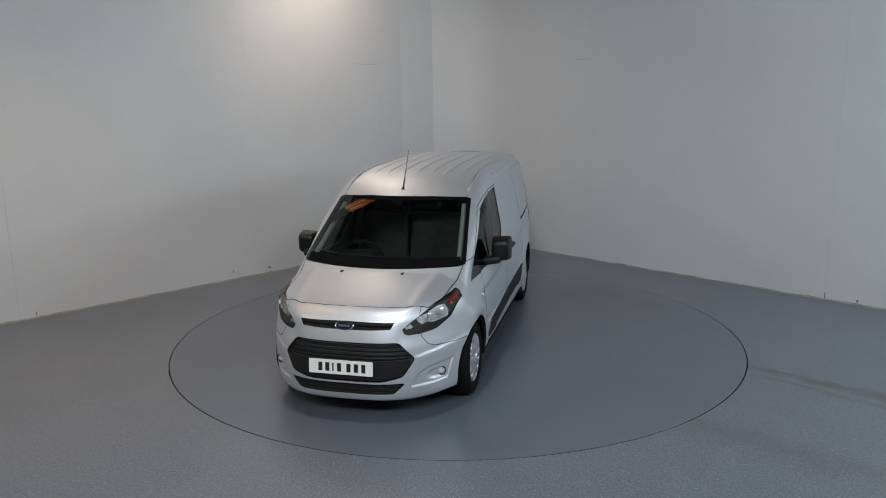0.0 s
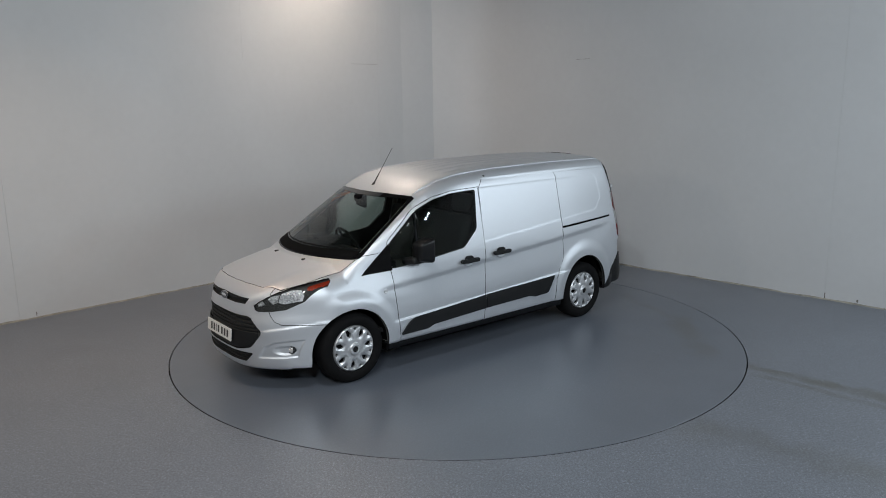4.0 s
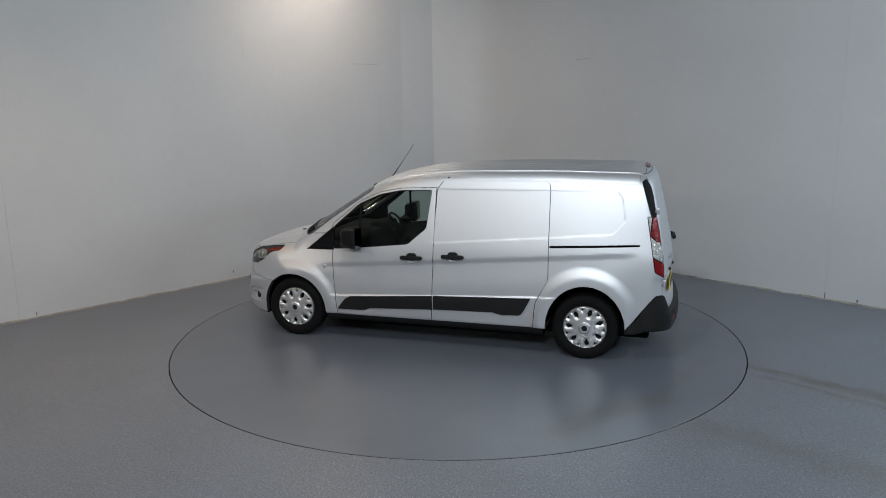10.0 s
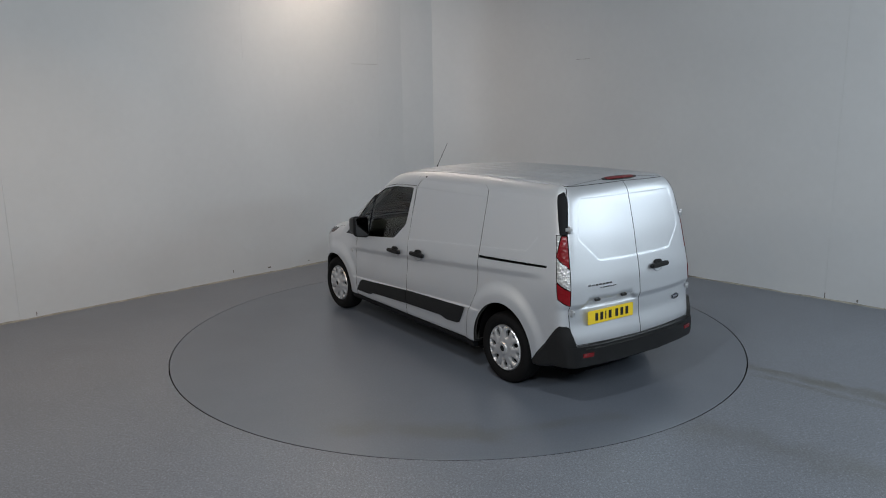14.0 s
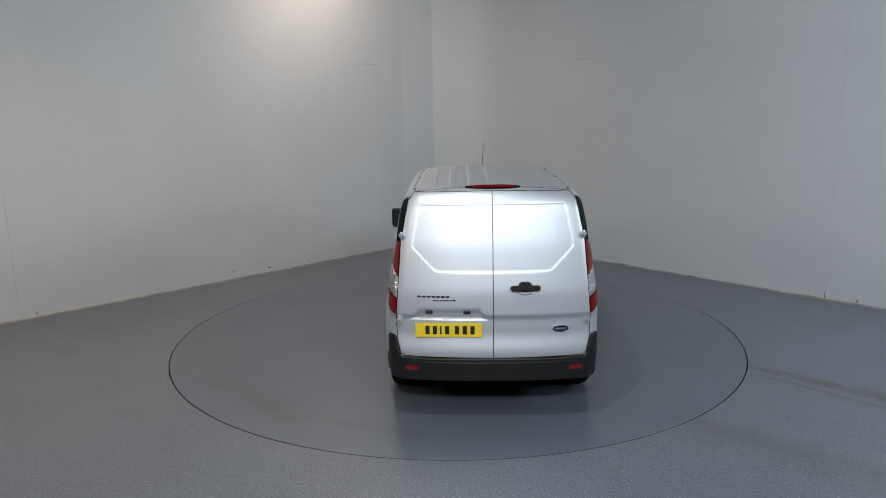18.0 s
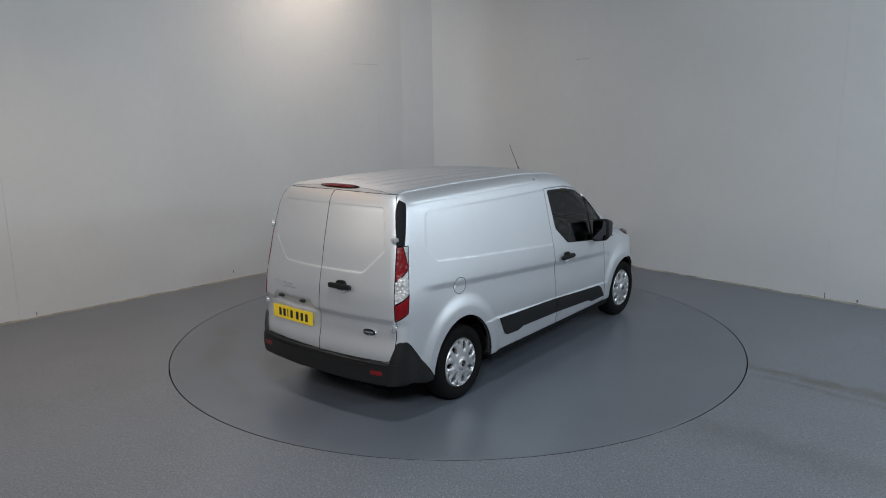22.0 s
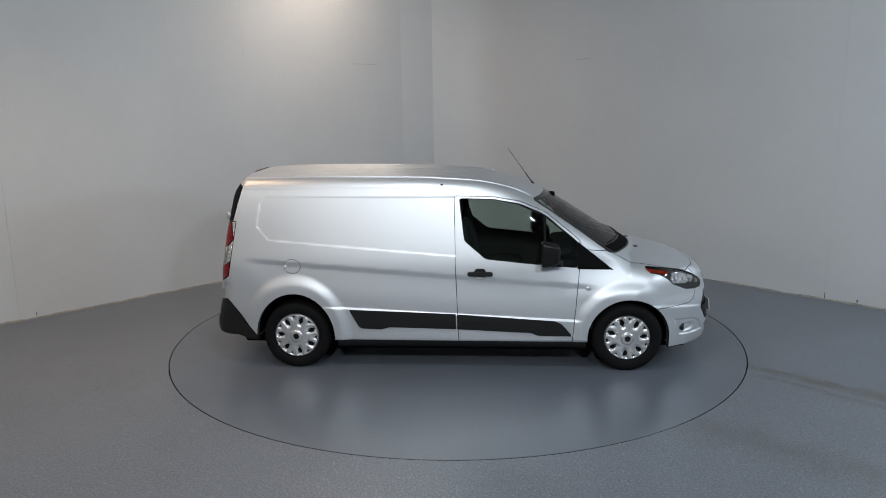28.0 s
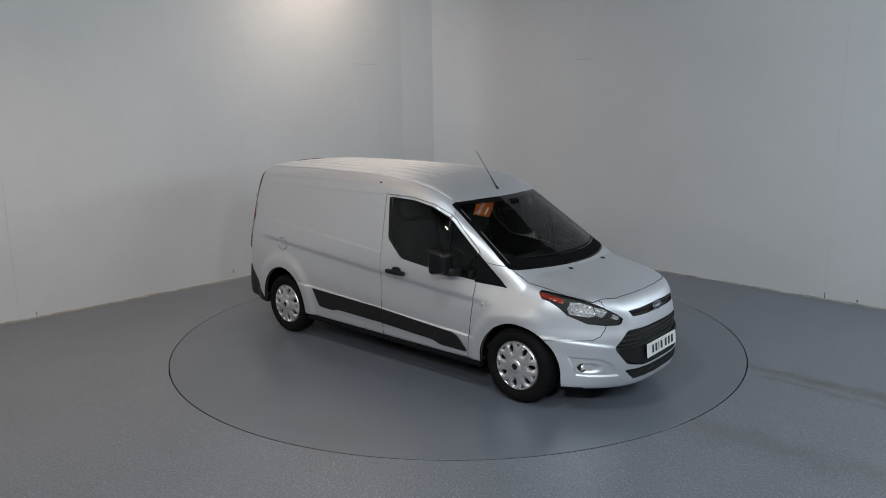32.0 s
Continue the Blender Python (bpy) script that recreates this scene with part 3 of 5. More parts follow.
        if depth:
            inner = {}
            for a, b in rim:
                for i in (a, b):
                    if i not in inner:
                        inner[i] = len(verts)
                        verts.append(p[i] - n[i] * depth)
                d, m = p[b] - p[a], n[a] + n[b]
                w = -np.cross(m, d)
                w = w / max(np.linalg.norm(w), 1e-9)
                polys.append([a, inner[a], inner[b], b])
                normals += [w] * 4
        me = bpy.data.meshes.new(name)
        me.from_pydata([tuple(v) for v in verts], [], polys)
        me.materials.append(mat)
        me.materials.append(SEAM)
        edges = np.zeros(len(polys), np.int32)
        edges[len(loc):] = 1 if mat is PAINT and not rim_paint else 0
        me.polygons.foreach_set("material_index", edges)
        me.shade_smooth()
        if len(me.loops) == len(normals):
            me.normals_split_custom_set([tuple(v) for v in normals])
        ob = new(name, me)
        ob.parent = parent
        if label:
            ob["label"] = label
        return ob


shell = Shell()


def cut_body():
    s = shell
    # wheel arches and the rocker strip
    for cx, rx, rz in ARCHES:
        s.both("arch", [("side", oval(cx, HUB_Z, rx, rz, 44))], lambda c: abs(c.y) > 0.45)
        s.both("arch", [("side", [(cx - rx * 0.995, 0.0), (cx + rx * 0.995, 0.0), (cx + rx * 0.995, HUB_Z), (cx - rx * 0.995, HUB_Z)])], lambda c: abs(c.y) > 0.45)
    s.cut("under", [("plan", [(-2.6, -0.80), (2.06, -0.80), (2.06, 0.80), (-2.6, 0.80)]), ("side", [(-2.6, 0.0), (1.70, 0.0), (1.70, 0.284), (-2.6, 0.284)])], lambda c: c.z < 0.34)
    s.cut("under", [("plan", [(1.70, -0.80), (2.06, -0.80), (2.06, 0.80), (1.70, 0.80)]), ("side", [(1.70, 0.0), (2.06, 0.0), (2.06, 0.213), (1.70, 0.213)])], lambda c: c.z < 0.34)
    s.both("rocker", [("side", [(-1.25, 0.1), (1.25, 0.1), (1.25, 0.278), (-1.25, 0.288)])], lambda c: abs(c.y) > 0.6)
    # glass
    s.both("door_glass", [("side", rounded([(1.075, 0.966), (1.075, 1.195), (0.78, 1.442), (0.546, 1.543), (0.317, 1.583), (0.007, 1.592), (0.053, 1.217), (0.244, 1.055)], 0.025))], lambda c: abs(c.y) > 0.5)
    s.both("quarter", [("side", [(1.392, 0.945), (1.075, 1.195), (1.075, 0.956)])], lambda c: abs(c.y) > 0.5)
    screen = [(-0.735, 1.092), (-0.69, 1.083), (0.69, 1.083), (0.735, 1.092), (0.735, 1.115), (0.645, 1.562), (0.60, 1.578), (0.3, 1.59), (-0.3, 1.59), (-0.60, 1.578), (-0.645, 1.562), (-0.735, 1.115)]
    s.cut("screen", [("end", screen), ("plan", [(0.5, -0.9), (1.7, -0.9), (1.7, 0.9), (0.5, 0.9)])], lambda c: c.x > 0.5)
    clear = rounded([(-0.705, 1.108), (0.705, 1.108), (0.612, 1.560), (-0.612, 1.560)], 0.04)
    s.cut("screen_clear", [("end", clear)], lambda c: 0.5 < c.x < 1.7, ("screen",))
    # front lamps, bonnet, grilles
    s.both("head", [("end", [(0.455, 0.728), (0.48, 0.717), (0.56, 0.718), (0.66, 0.736), (0.742, 0.800), (0.79, 0.920), (0.79, 0.965), (0.735, 0.966), (0.66, 0.930), (0.60, 0.886), (0.50, 0.818), (0.44, 0.762)]), ("side", [(1.69, 0.975), (1.69, 0.945), (2.225, 0.50), (2.6, 0.50), (2.6, 1.1)])], lambda c: c.x > 1.60)
    s.both("head_a", [("end", [(0.609, 0.792), (0.646, 0.778), (0.735, 0.800), (0.738, 0.850), (0.705, 0.905), (0.655, 0.905), (0.609, 0.876)])], lambda c: c.x > 1.6, ("head|l",))
    s.both("head_b", [("end", [(0.531, 0.822), (0.577, 0.775), (0.609, 0.792), (0.606, 0.867), (0.553, 0.850)])], lambda c: c.x > 1.6, ("head|l",))
    s.both("head_c", [("end", [(0.455, 0.779), (0.47, 0.752), (0.524, 0.769), (0.496, 0.805)])], lambda c: c.x > 1.6, ("head|l",))
    s.both("head_tip", [("end", [(0.715, 0.928), (0.738, 0.890), (0.757, 0.888), (0.779, 0.930), (0.772, 0.955), (0.742, 0.955)])], lambda c: c.x > 1.6, ("head|l",))
    s.cut("bonnet", [("plan", [(1.30, -0.735), (1.40, -0.725), (1.605, -0.71), (1.90, -0.69), (2.08, -0.60), (2.175, -0.44), (2.215, -0.2), (2.222, 0.0),
                               (2.215, 0.2), (2.175, 0.44), (2.08, 0.60), (1.90, 0.69), (1.605, 0.71), (1.40, 0.725), (1.30, 0.735)])], lambda c: c.x > 1.3 and c.z > 0.85)
    s.both("wing", [("side", [(1.03, 0.25), (1.105, 1.13), (1.5, 1.095), (1.70, 1.062), (1.70, 0.25)])], lambda c: abs(c.y) > 0.55)
    s.both("wing", [("side", [(1.70, 1.062), (2.20, 1.0), (2.185, 0.69), (2.165, 0.635), (2.12, 0.605), (1.70, 0.585)])], lambda c: abs(c.y) > 0.55)
    s.cut("grille_bar", [("end", [(-0.39, 0.832), (-0.2, 0.828), (0.2, 0.828), (0.39, 0.832), (0.355, 0.770), (0.2, 0.765), (-0.2, 0.765), (-0.355, 0.770)])], lambda c: c.x > 2.0)
    s.cut("grille", [("end", rounded([(-0.535, 0.535), (-0.415, 0.668), (0.415, 0.668), (0.535, 0.535), (0.45, 0.402), (0.30, 0.370), (-0.30, 0.370), (-0.45, 0.402)], 0.03))], lambda c: c.x > 2.0)
    s.cut("low_grille", [("end", rounded([(-0.465, 0.350), (0.465, 0.350), (0.385, 0.268), (-0.385, 0.268)], 0.02))], lambda c: c.x > 2.0)
    s.cut("front_bumper", [("plan", [(1.7, -1), (2.6, -1), (2.6, 1), (1.7, 1)])], lambda c: c.x > 1.7 and c.z < 0.96)
    # rear lamps, doors and bumper
    s.both("strip", [("side", [(-2.010, 1.700), (-2.045, 1.735), (-2.25, 1.735), (-2.25, 1.395), (-2.100, 1.395)]), ("end", [(0.648, 1.74), (0.90, 1.74), (0.90, 1.39), (0.715, 1.39)])], lambda c: c.x < -1.8)
    s.both("tail", [("side", [(-2.068, 1.395), (-2.4, 1.395), (-2.4, 0.79), (-2.29, 0.79), (-2.155, 0.885)]), ("end", [(0.715, 1.39), (0.92, 1.39), (0.92, 0.79), (0.760, 0.79)])], lambda c: c.x < -1.8)
    s.both("tail_clear", [("side", [(-1.9, 1.397), (-2.5, 0.857), (-2.5, 0.766), (-1.9, 1.186)])], lambda c: c.x < -1.8, ("tail|l",))
    s.both("tail_clear", [("side", [(-2.0, 1.42), (-2.115, 1.42), (-2.10, 1.25), (-2.0, 1.25)])], lambda c: c.x < -1.8, ("tail|l",))
    s.cut("rear_bumper", [("end", [(-0.95, 0.1), (0.95, 0.1), (0.95, 0.494), (-0.95, 0.494)]), ("side", [(-1.85, 0.25), (-2.145, 0.63), (-2.2, 0.66), (-2.6, 0.66), (-2.6, 0.1), (-1.85, 0.1)])], lambda c: c.x < -1.8)
    s.both("bumper_horn", [("end", [(0.730, 0.494), (0.95, 0.494), (0.95, 0.66), (0.775, 0.66)]), ("side", [(-1.887, 0.298), (-2.143, 0.63), (-2.18, 0.665), (-2.6, 0.665), (-2.6, 0.298)])], lambda c: c.x < -1.8)
    s.both("rear_door", [("end", [(0.0, 0.494), (0.70, 0.503), (0.728, 0.525), (0.752, 0.62), (0.760, 0.79), (0.715, 1.395), (0.655, 1.70), (0.610, 1.765), (0.0, 1.775)])], lambda c: c.x < -1.95)
    # side doors
    door = rounded([(1.05, 0.25), (1.118, 1.13), (1.090, 1.217), (0.79, 1.464), (0.55, 1.566), (0.31, 1.607), (-0.053, 1.616), (-0.03, 1.0), (-0.018, 0.25)], 0.02)
    s.both("front_door", [("side", door)], lambda c: abs(c.y) > 0.5 and c.z > 0.2)
    left = lambda c: c.y > 0.5 and c.z > 0.2
    s.cut("slide_door", [("side", rounded([(-0.010, 0.70), (-0.048, 1.61), (-0.125, 1.702), (-1.115, 1.718), (-1.172, 1.66), (-1.176, 0.765), (-1.155, 0.725), (-1.14, 0.70)], 0.03))], left)
    s.cut("slide_door", [("side", [(-0.010, 0.745), (-1.162, 0.745), (-1.14, 0.70), (-1.055, 0.535), (0.0, 0.535)])], left)
    s.cut("slide_door", [("side", [(0.0, 0.535), (-1.055, 0.535), (-1.032, 0.25), (0.0, 0.25)])], left)
    s.cut("slide_rail", [("side", [(-1.185, 1.078), (-1.185, 1.096), (-2.010, 1.132), (-2.010, 1.118)])], lambda c: c.y > 0.5)
    s.cut("fuel_flap", [("side", oval(-1.54, 0.983, 0.078, 0.066, 28))], lambda c: c.y < -0.5)
    s.both("cantrail", [("side", [(-1.985, 1.684), (-0.048, 1.684), (-0.048, 1.95), (-1.985, 1.95)])], lambda c: abs(c.y) > 0.5 and not (abs(c.y) < 0.60 and c.z > 1.6))
    s.cut("roof", [("plan", rounded([(0.83, -0.60), (0.83, 0.60), (-2.03, 0.60), (-2.03, -0.60)], 0.05))], lambda c: c.z > 1.5)
    for c in (-0.465, -0.31, -0.155, 0.0, 0.155, 0.31, 0.465):
        for e in (-0.032, 0.018):
            s.cut("roof", [("plan", [(0.4, c + e), (0.4, c + e + 0.014), (-2.0, c + e + 0.014), (-2.0, c + e)])], lambda f: f.z > 1.5, ("roof",))
    for a, b in ((-0.627, -0.613), (-0.597, -0.583), (0.583, 0.597), (0.613, 0.627)):
        for name in ("shell", "cantrail|l", "cantrail|r"):
            s.cut(name, [("plan", [(0.6, a), (0.6, b), (-2.05, b), (-2.05, a)])], lambda f: f.z > 1.5, (name,))
    # lines along which the sheet is folded
    for side_, sign in (("l", 1), ("r", -1)):
        for name in ("front_door|" + side_, "wing|" + side_, "slide_door", "shell"):
            for d in (0.0, -0.023, -0.046):
                s.cut(name, [("side", [(-2.1, crease_z(-2.1) + d), (1.3, crease_z(1.3) + d), (1.3, crease_z(1.3) + d - 0.02), (-2.1, crease_z(-2.1) + d - 0.02)])], lambda c: c.y * sign > 0.5, (name,))
        for name in ("front_door|" + side_, "slide_door", "shell"):
            for k in (0.0, 0.008, 0.016, 0.024):
                s.cut(name, [("side", [(-1.35, ledge_z(-1.35) + k), (1.15, ledge_z(1.15) + k), (1.15, 0.9), (-1.35, 0.9)])], lambda c: c.y * sign > 0.5, (name,))
        for shrink in (0.0, 0.012):
            for name in ("shell", "slide_door"):
                s.cut(name, [("side", inset(PANEL, shrink))], lambda c: c.y * sign > 0.5, (name,))
        for shrink in (0.0, 0.014):
            s.cut("rear_door|" + side_, [("end", [(sign * y, z) for y, z in inset(REAR_PANEL, shrink)])], lambda c: c.x < -1.9, ("rear_door|" + side_,))
        for z in (0.845, 0.815, 0.785):
            s.cut("rear_door|" + side_, [("end", [(-0.9, z), (0.9, z), (0.9, 1.3), (-0.9, 1.3)])], lambda c: c.x < -1.9, ("rear_door|" + side_,))
        for shrink in (0.0, 0.009, 0.018):
            poly = [(sign * y, z) for y, z in inset(FOG_PANEL, shrink)]
            s.cut("front_bumper", [("end", poly)], lambda c: c.x > 1.7 and c.y * sign > 0, ("front_bumper",))
        for k in (1.0, 0.82, 0.64, 0.45):
            s.cut("front_bumper", [("end", oval(sign * 0.662, 0.378, 0.074 * k, 0.046 * k, 24))], lambda c: c.x > 1.7 and c.y * sign > 0, ("front_bumper",))
        for d in (0.0, -0.015, -0.03):
            s.cut("front_bumper", [("end", [(sign * 0.5, 0.559 + d), (sign * 0.86, 0.629 + d), (sign * 0.86, 0.614 + d), (sign * 0.5, 0.544 + d)])], lambda c: c.x > 1.7 and c.y * sign > 0, ("front_bumper",))
    s.finish()


cut_body()
make = shell.make
body_shell = make(["shell"], "body_shell", PAINT, van, depth=0.02)
make(["roof"], "roof", PAINT, van, gap=0.0008, depth=0.01)
make(["bonnet"], "bonnet", PAINT, van, gap=0.0042)
make(["front_bumper"], "front_bumper", PAINT, van, gap=0.002, depth=0.03)
make(["rear_bumper"], "rear_bumper", BUMPER, van, gap=0.0, depth=0.08, push=lambda z: 0.057 * np.sqrt(np.clip(1 - ((z - 0.395) / 0.135) ** 2, 0.02, 1)), label="dark grey plastic rear bumper")
doors = {}
for k in ("l", "r"):
    make(["wing|" + k], "front_wing", PAINT, van)
    doors[k] = make(["front_door|" + k], "front_door", PAINT, van)
    make(["door_glass|" + k], "door_window", GLASS, doors[k], gap=0.001, depth=0.0, lift=-0.006)
    make(["quarter|" + k], "quarter_window", GLOSS_BLACK, van, gap=0.001, lift=-0.003)
    make(["rocker|" + k], "sill_trim", PLASTIC, van, gap=0.001, lift=-0.008)
    make(["strip|" + k], "tail_strip", STRIP, van, gap=0.002, lift=0.002)
    tail = make(["tail|" + k, "tail_clear|" + k], "tail_lamp", GLOSS_BLACK, van, gap=0.001, lift=-0.002, label="red and clear tail lamp cluster")
    make(["tail|" + k], "red_lens", RED, tail, gap=0.006, lift=0.005, depth=0.008)
    make(["tail_clear|" + k], "lamp_bowl", WHITE_LENS, tail, gap=0.004, lift=0.001, depth=0.004)
    make(["tail_clear|" + k], "clear_lens", CLEAR, tail, gap=0.004, lift=0.006, depth=0.0)
    make(["bumper_horn|" + k], "bumper_corner", BUMPER, van, gap=0.0, depth=0.03, lift=0.003, push=0.03)
    doors["b" + k] = make(["rear_door|" + k], "rear_door", PAINT, van)
    make(["cantrail|" + k], "roof_side_rail", PAINT, van, gap=-0.0020, depth=0.012, rim_paint=True)
doors["s"] = make(["slide_door"], "sliding_door", PAINT, van)
make(["slide_rail"], "door_rail", DARK, van, gap=0.0, depth=0.0, lift=-0.008)
make(["fuel_flap"], "fuel_flap", PAINT, van, gap=0.0014)
make(["screen"], "windscreen_border", GLOSS_BLACK, van, gap=0.001, depth=0.01)
make(["screen_clear"], "windscreen", GLASS, van, gap=0.0, depth=0.0)
upper_grille = make(["grille_bar"], "upper_grille", DARK, van, gap=0.0, depth=0.0, lift=-0.03)
main_grille = make(["grille"], "main_grille", PLASTIC, van, gap=0.0, depth=0.0, lift=-0.04)
lower_grille = make(["low_grille"], "lower_grille", DARK, van, gap=0.0, depth=0.0, lift=-0.04)
make(["under"], "underbody", DARK, van, gap=0.0, depth=0.0)
# plain dark boxes added to stop light passing under the van
for x0, x1, w, z0 in ((-1.12, 1.10, 0.72, 0.15), (-2.12, -1.12, 0.60, 0.17), (1.10, 2.12, 0.60, 0.16)):
    chassis_light_block = part("chassis_light_block", box(bmesh.new(), x0, x1, -w, w, z0, 0.30, 0.03, 2), DARK, van)
# black sill strips under the doors
for sign in (1, -1):
    bm = bmesh.new()
    rows = []
    for i in range(25):
        x = -1.13 + 2.29 * i / 24
        y = float(side_y(np.float64(x), np.float64(0.32))) - 0.012
        rows.append([bm.verts.new((x, sign * (y + dy), z)) for dy, z in ((-0.06, 0.282), (-0.004, 0.284), (0.0, 0.277), (-0.006, 0.232), (-0.014, 0.223), (-0.06, 0.223))])
    for a, b in zip(rows, rows[1:]):
        for k in range(6):
            bm.faces.new((a[k], a[(k + 1) % 6], b[(k + 1) % 6], b[k]))
    bm.faces.new(rows[0])
    bm.faces.new(rows[-1])
    part("sill_strip", bm, STRIP, van, "black plastic strip under the door sill")
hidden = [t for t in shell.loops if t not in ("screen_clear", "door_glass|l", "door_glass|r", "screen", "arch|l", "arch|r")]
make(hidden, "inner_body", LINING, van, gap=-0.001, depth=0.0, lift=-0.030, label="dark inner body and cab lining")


# wheels
def wheel():
    w = new("wheel")
    bm = bmesh.new()
    profile = [(0.205, 0.075), (0.225, 0.098), (0.262, 0.105), (0.290, 0.098), (0.308, 0.082), (0.316, 0.060), (0.318, 0.020), (0.318, -0.020), (0.316, -0.060), (0.308, -0.082), (0.29, -0.098), (0.225, -0.098), (0.205, -0.075)]
    n = 64
    rings = [[bm.verts.new((r * math.cos(a), y, r * math.sin(a))) for a in (2 * math.pi * i / n for i in range(n))] for r, y in profile]
    for lo, hi in zip(rings, rings[1:]):
        for i in range(n):
            bm.faces.new((lo[i], lo[(i + 1) % n], hi[(i + 1) % n], hi[i]))
    part("tyre", bm, RUBBER, w)
    bm = bmesh.new()
    bmesh.ops.create_cone(bm, cap_ends=True, segments=48, radius1=0.206, radius2=0.206, depth=0.10, matrix=Matrix.Rotation(radians(90), 4, "X") @ Matrix.Translation((0, 0, 0)))
    part("rim", bm, STEEL, w)
    # cover with seven large holes and small slits at the rim between them
    bm = bmesh.new()
    na, nr = 392, 46
    radii = [0.028 + i * (0.213 - 0.028) / nr for i in range(nr + 1)]

    def off(a, half=0.0):
        return abs((a * 7 / (2 * math.pi) + half) % 1 - 0.5) / 7 * 2 * math.pi

    def height(r, a):
        dome = 0.088 + 0.020 * (1 - (r / 0.213) ** 2)
        away = off(a) * r
        groove = 0.013 * max(0.0, 1 - away / 0.034) * float(ramp(r, 0.085, 0.125)) * (1 - float(ramp(r, 0.178, 0.192)))
        fold = -0.0055 * math.cos(14 * (a - math.pi / 7)) * float(ramp(r, 0.135, 0.18)) * (1 - float(ramp(r, 0.188, 0.198)))
        lip = 0.005 * max(0.0, 1 - abs(r - 0.198) / 0.007) - 0.014 * max(0.0, (r - 0.200) / 0.013)
        boss = 0.012 * (1 - float(ramp(r, 0.046, 0.060)))
        return dome - groove + fold + lip + boss

    def slot(r, a):
        if 0.114 < r < 0.181 and off(a) * r < 0.005 + 0.017 * math.sin(math.pi * min(1, ((r - 0.114) / 0.070) ** 1.2)) ** 0.8:
            return True
        return 0.166 < r < 0.188 and off(a, 0.5) * r < 0.001 + 0.019 * (r - 0.166) / 0.022

    grid = [[bm.verts.new((r * math.cos(a), height(r, a), r * math.sin(a))) for a in (2 * math.pi * i / na for i in range(na))] for r in radii]
    for j in range(nr):
        for i in range(na):
            if not slot((radii[j] + radii[j + 1]) / 2, 2 * math.pi * (i + 0.5) / na):
                bm.faces.new((grid[j][i], grid[j][(i + 1) % na], grid[j + 1][(i + 1) % na], grid[j + 1][i]))
    rim = [e for e in bm.edges if len(e.link_faces) == 1]
    low = bmesh.ops.extrude_edge_only(bm, edges=rim)
    for g in low["geom"]:
        if isinstance(g, bmesh.types.BMVert):
            g.co.y -= 0.022
    loose = [v for v in bm.verts if not v.link_faces]
    bmesh.ops.delete(bm, geom=loose, context="VERTS")
    cover = part("wheel_cover", bm, COVER, w, "silver seven-spoke wheel cover", angle=35)
    bm = bmesh.new()
    bmesh.ops.create_cone(bm, cap_ends=True, segments=32, radius1=0.032, radius2=0.028, depth=0.02, matrix=Matrix.Translation((0, 0.104, 0)) @ Matrix.Rotation(radians(-90), 4, "X"))
    part("centre_cap", bm, GLOSS_BLACK, cover, "dark round centre cap")
    return w


first = wheel()
for cx in (1.531, -1.531):
    for sign in (1, -1):
        w = first if (cx > 0 and sign > 0) else copy_thing(first, pose(0, 0, 0))
        w.parent = van
        w.matrix_basis = pose(cx, sign * 0.755, HUB_Z + 0.006, 0, 7 if cx > 0 else 21, 0 if sign > 0 else 180)

# wheel wells
for cx, rx, rz in ARCHES:
    for sign in (1, -1):
        bm = bmesh.new()
        n = 28
        rows = []
        for y, back in ((0.45, 0.45), (0.74, 0.825) if cx > 0 else (0.825, 0.78)):
            rows.append([bm.verts.new((cx + (rx + 0.01) * math.cos(a), sign * (y + (back - y) * float(ramp(-math.cos(a), -0.4, 0.2))), HUB_Z + (rz + 0.01) * math.sin(a))) for a in (math.radians(-8 + 196 * i / n) for i in range(n + 1))])
        for i in range(n):
            bm.faces.new((rows[0][i], rows[0][i + 1], rows[1][i + 1], rows[1][i]))
        bm.faces.new(rows[0])
        part("wheel_well", bm, DARK, van)


# ---- fittings of the van ----
WHITE_PLATE = material("white_plate", (0.75, 0.76, 0.74), 0.35, 0.0, 0.05, 12.0, coat=0.6)
YELLOW_PLATE = material("yellow_plate", (0.78, 0.56, 0.02), 0.35, 0.0, 0.05, 12.0, coat=0.6)
PLATE_BAR = material("plate_black", (0.012, 0.012, 0.012), 0.4, 0.0, 0.1, 12.0)
BADGE_BLUE = material("badge_blue", (0.006, 0.009, 0.028), 0.15, 0.2, 0.1, 30.0, coat=1.0)
ORANGE = material("orange_sticker", (0.95, 0.20, 0.02), 0.6, 0.0, 0.05, 20.0)
STICKER_WHITE = material("sticker_white", (0.8, 0.8, 0.78), 0.6, 0.0, 0.05, 20.0)
MIRROR_CASE = material("mirror_case_black", (0.006, 0.0062, 0.007), 0.34, 0.0, 0.1, 9.0, 0.1, 300.0, spec=0.3)
MIRROR = material("mirror_glass", (0.12, 0.122, 0.125), 0.02, 1.0, 0.01, 4.0)
BOWL = faceted("lamp_reflector", (0.95, 0.95, 0.96), 0.18, 0.4, 55.0, 0.7, 0.5)
LAMP_BLACK = material("lamp_housing", (0.02, 0.02, 0.021), 0.22, 0.3, 0.2, 30.0)
SCREEN_BLACK = material("wiper_black", (0.012, 0.012, 0.013), 0.45, 0.0, 0.1, 20.0)


def root(f, a, b):
    """Where f crosses zero between a (inside) and b (outside)."""
    for _ in range(21):
        m = (a + b) / 2
        if f(m) < 0:
            a = m
        else:
            b = m
    return b


def front_x(y, z):
    return root(lambda x: float(skin(np.float64(x), np.float64(y), np.float64(z))), 1.3, 2.7)


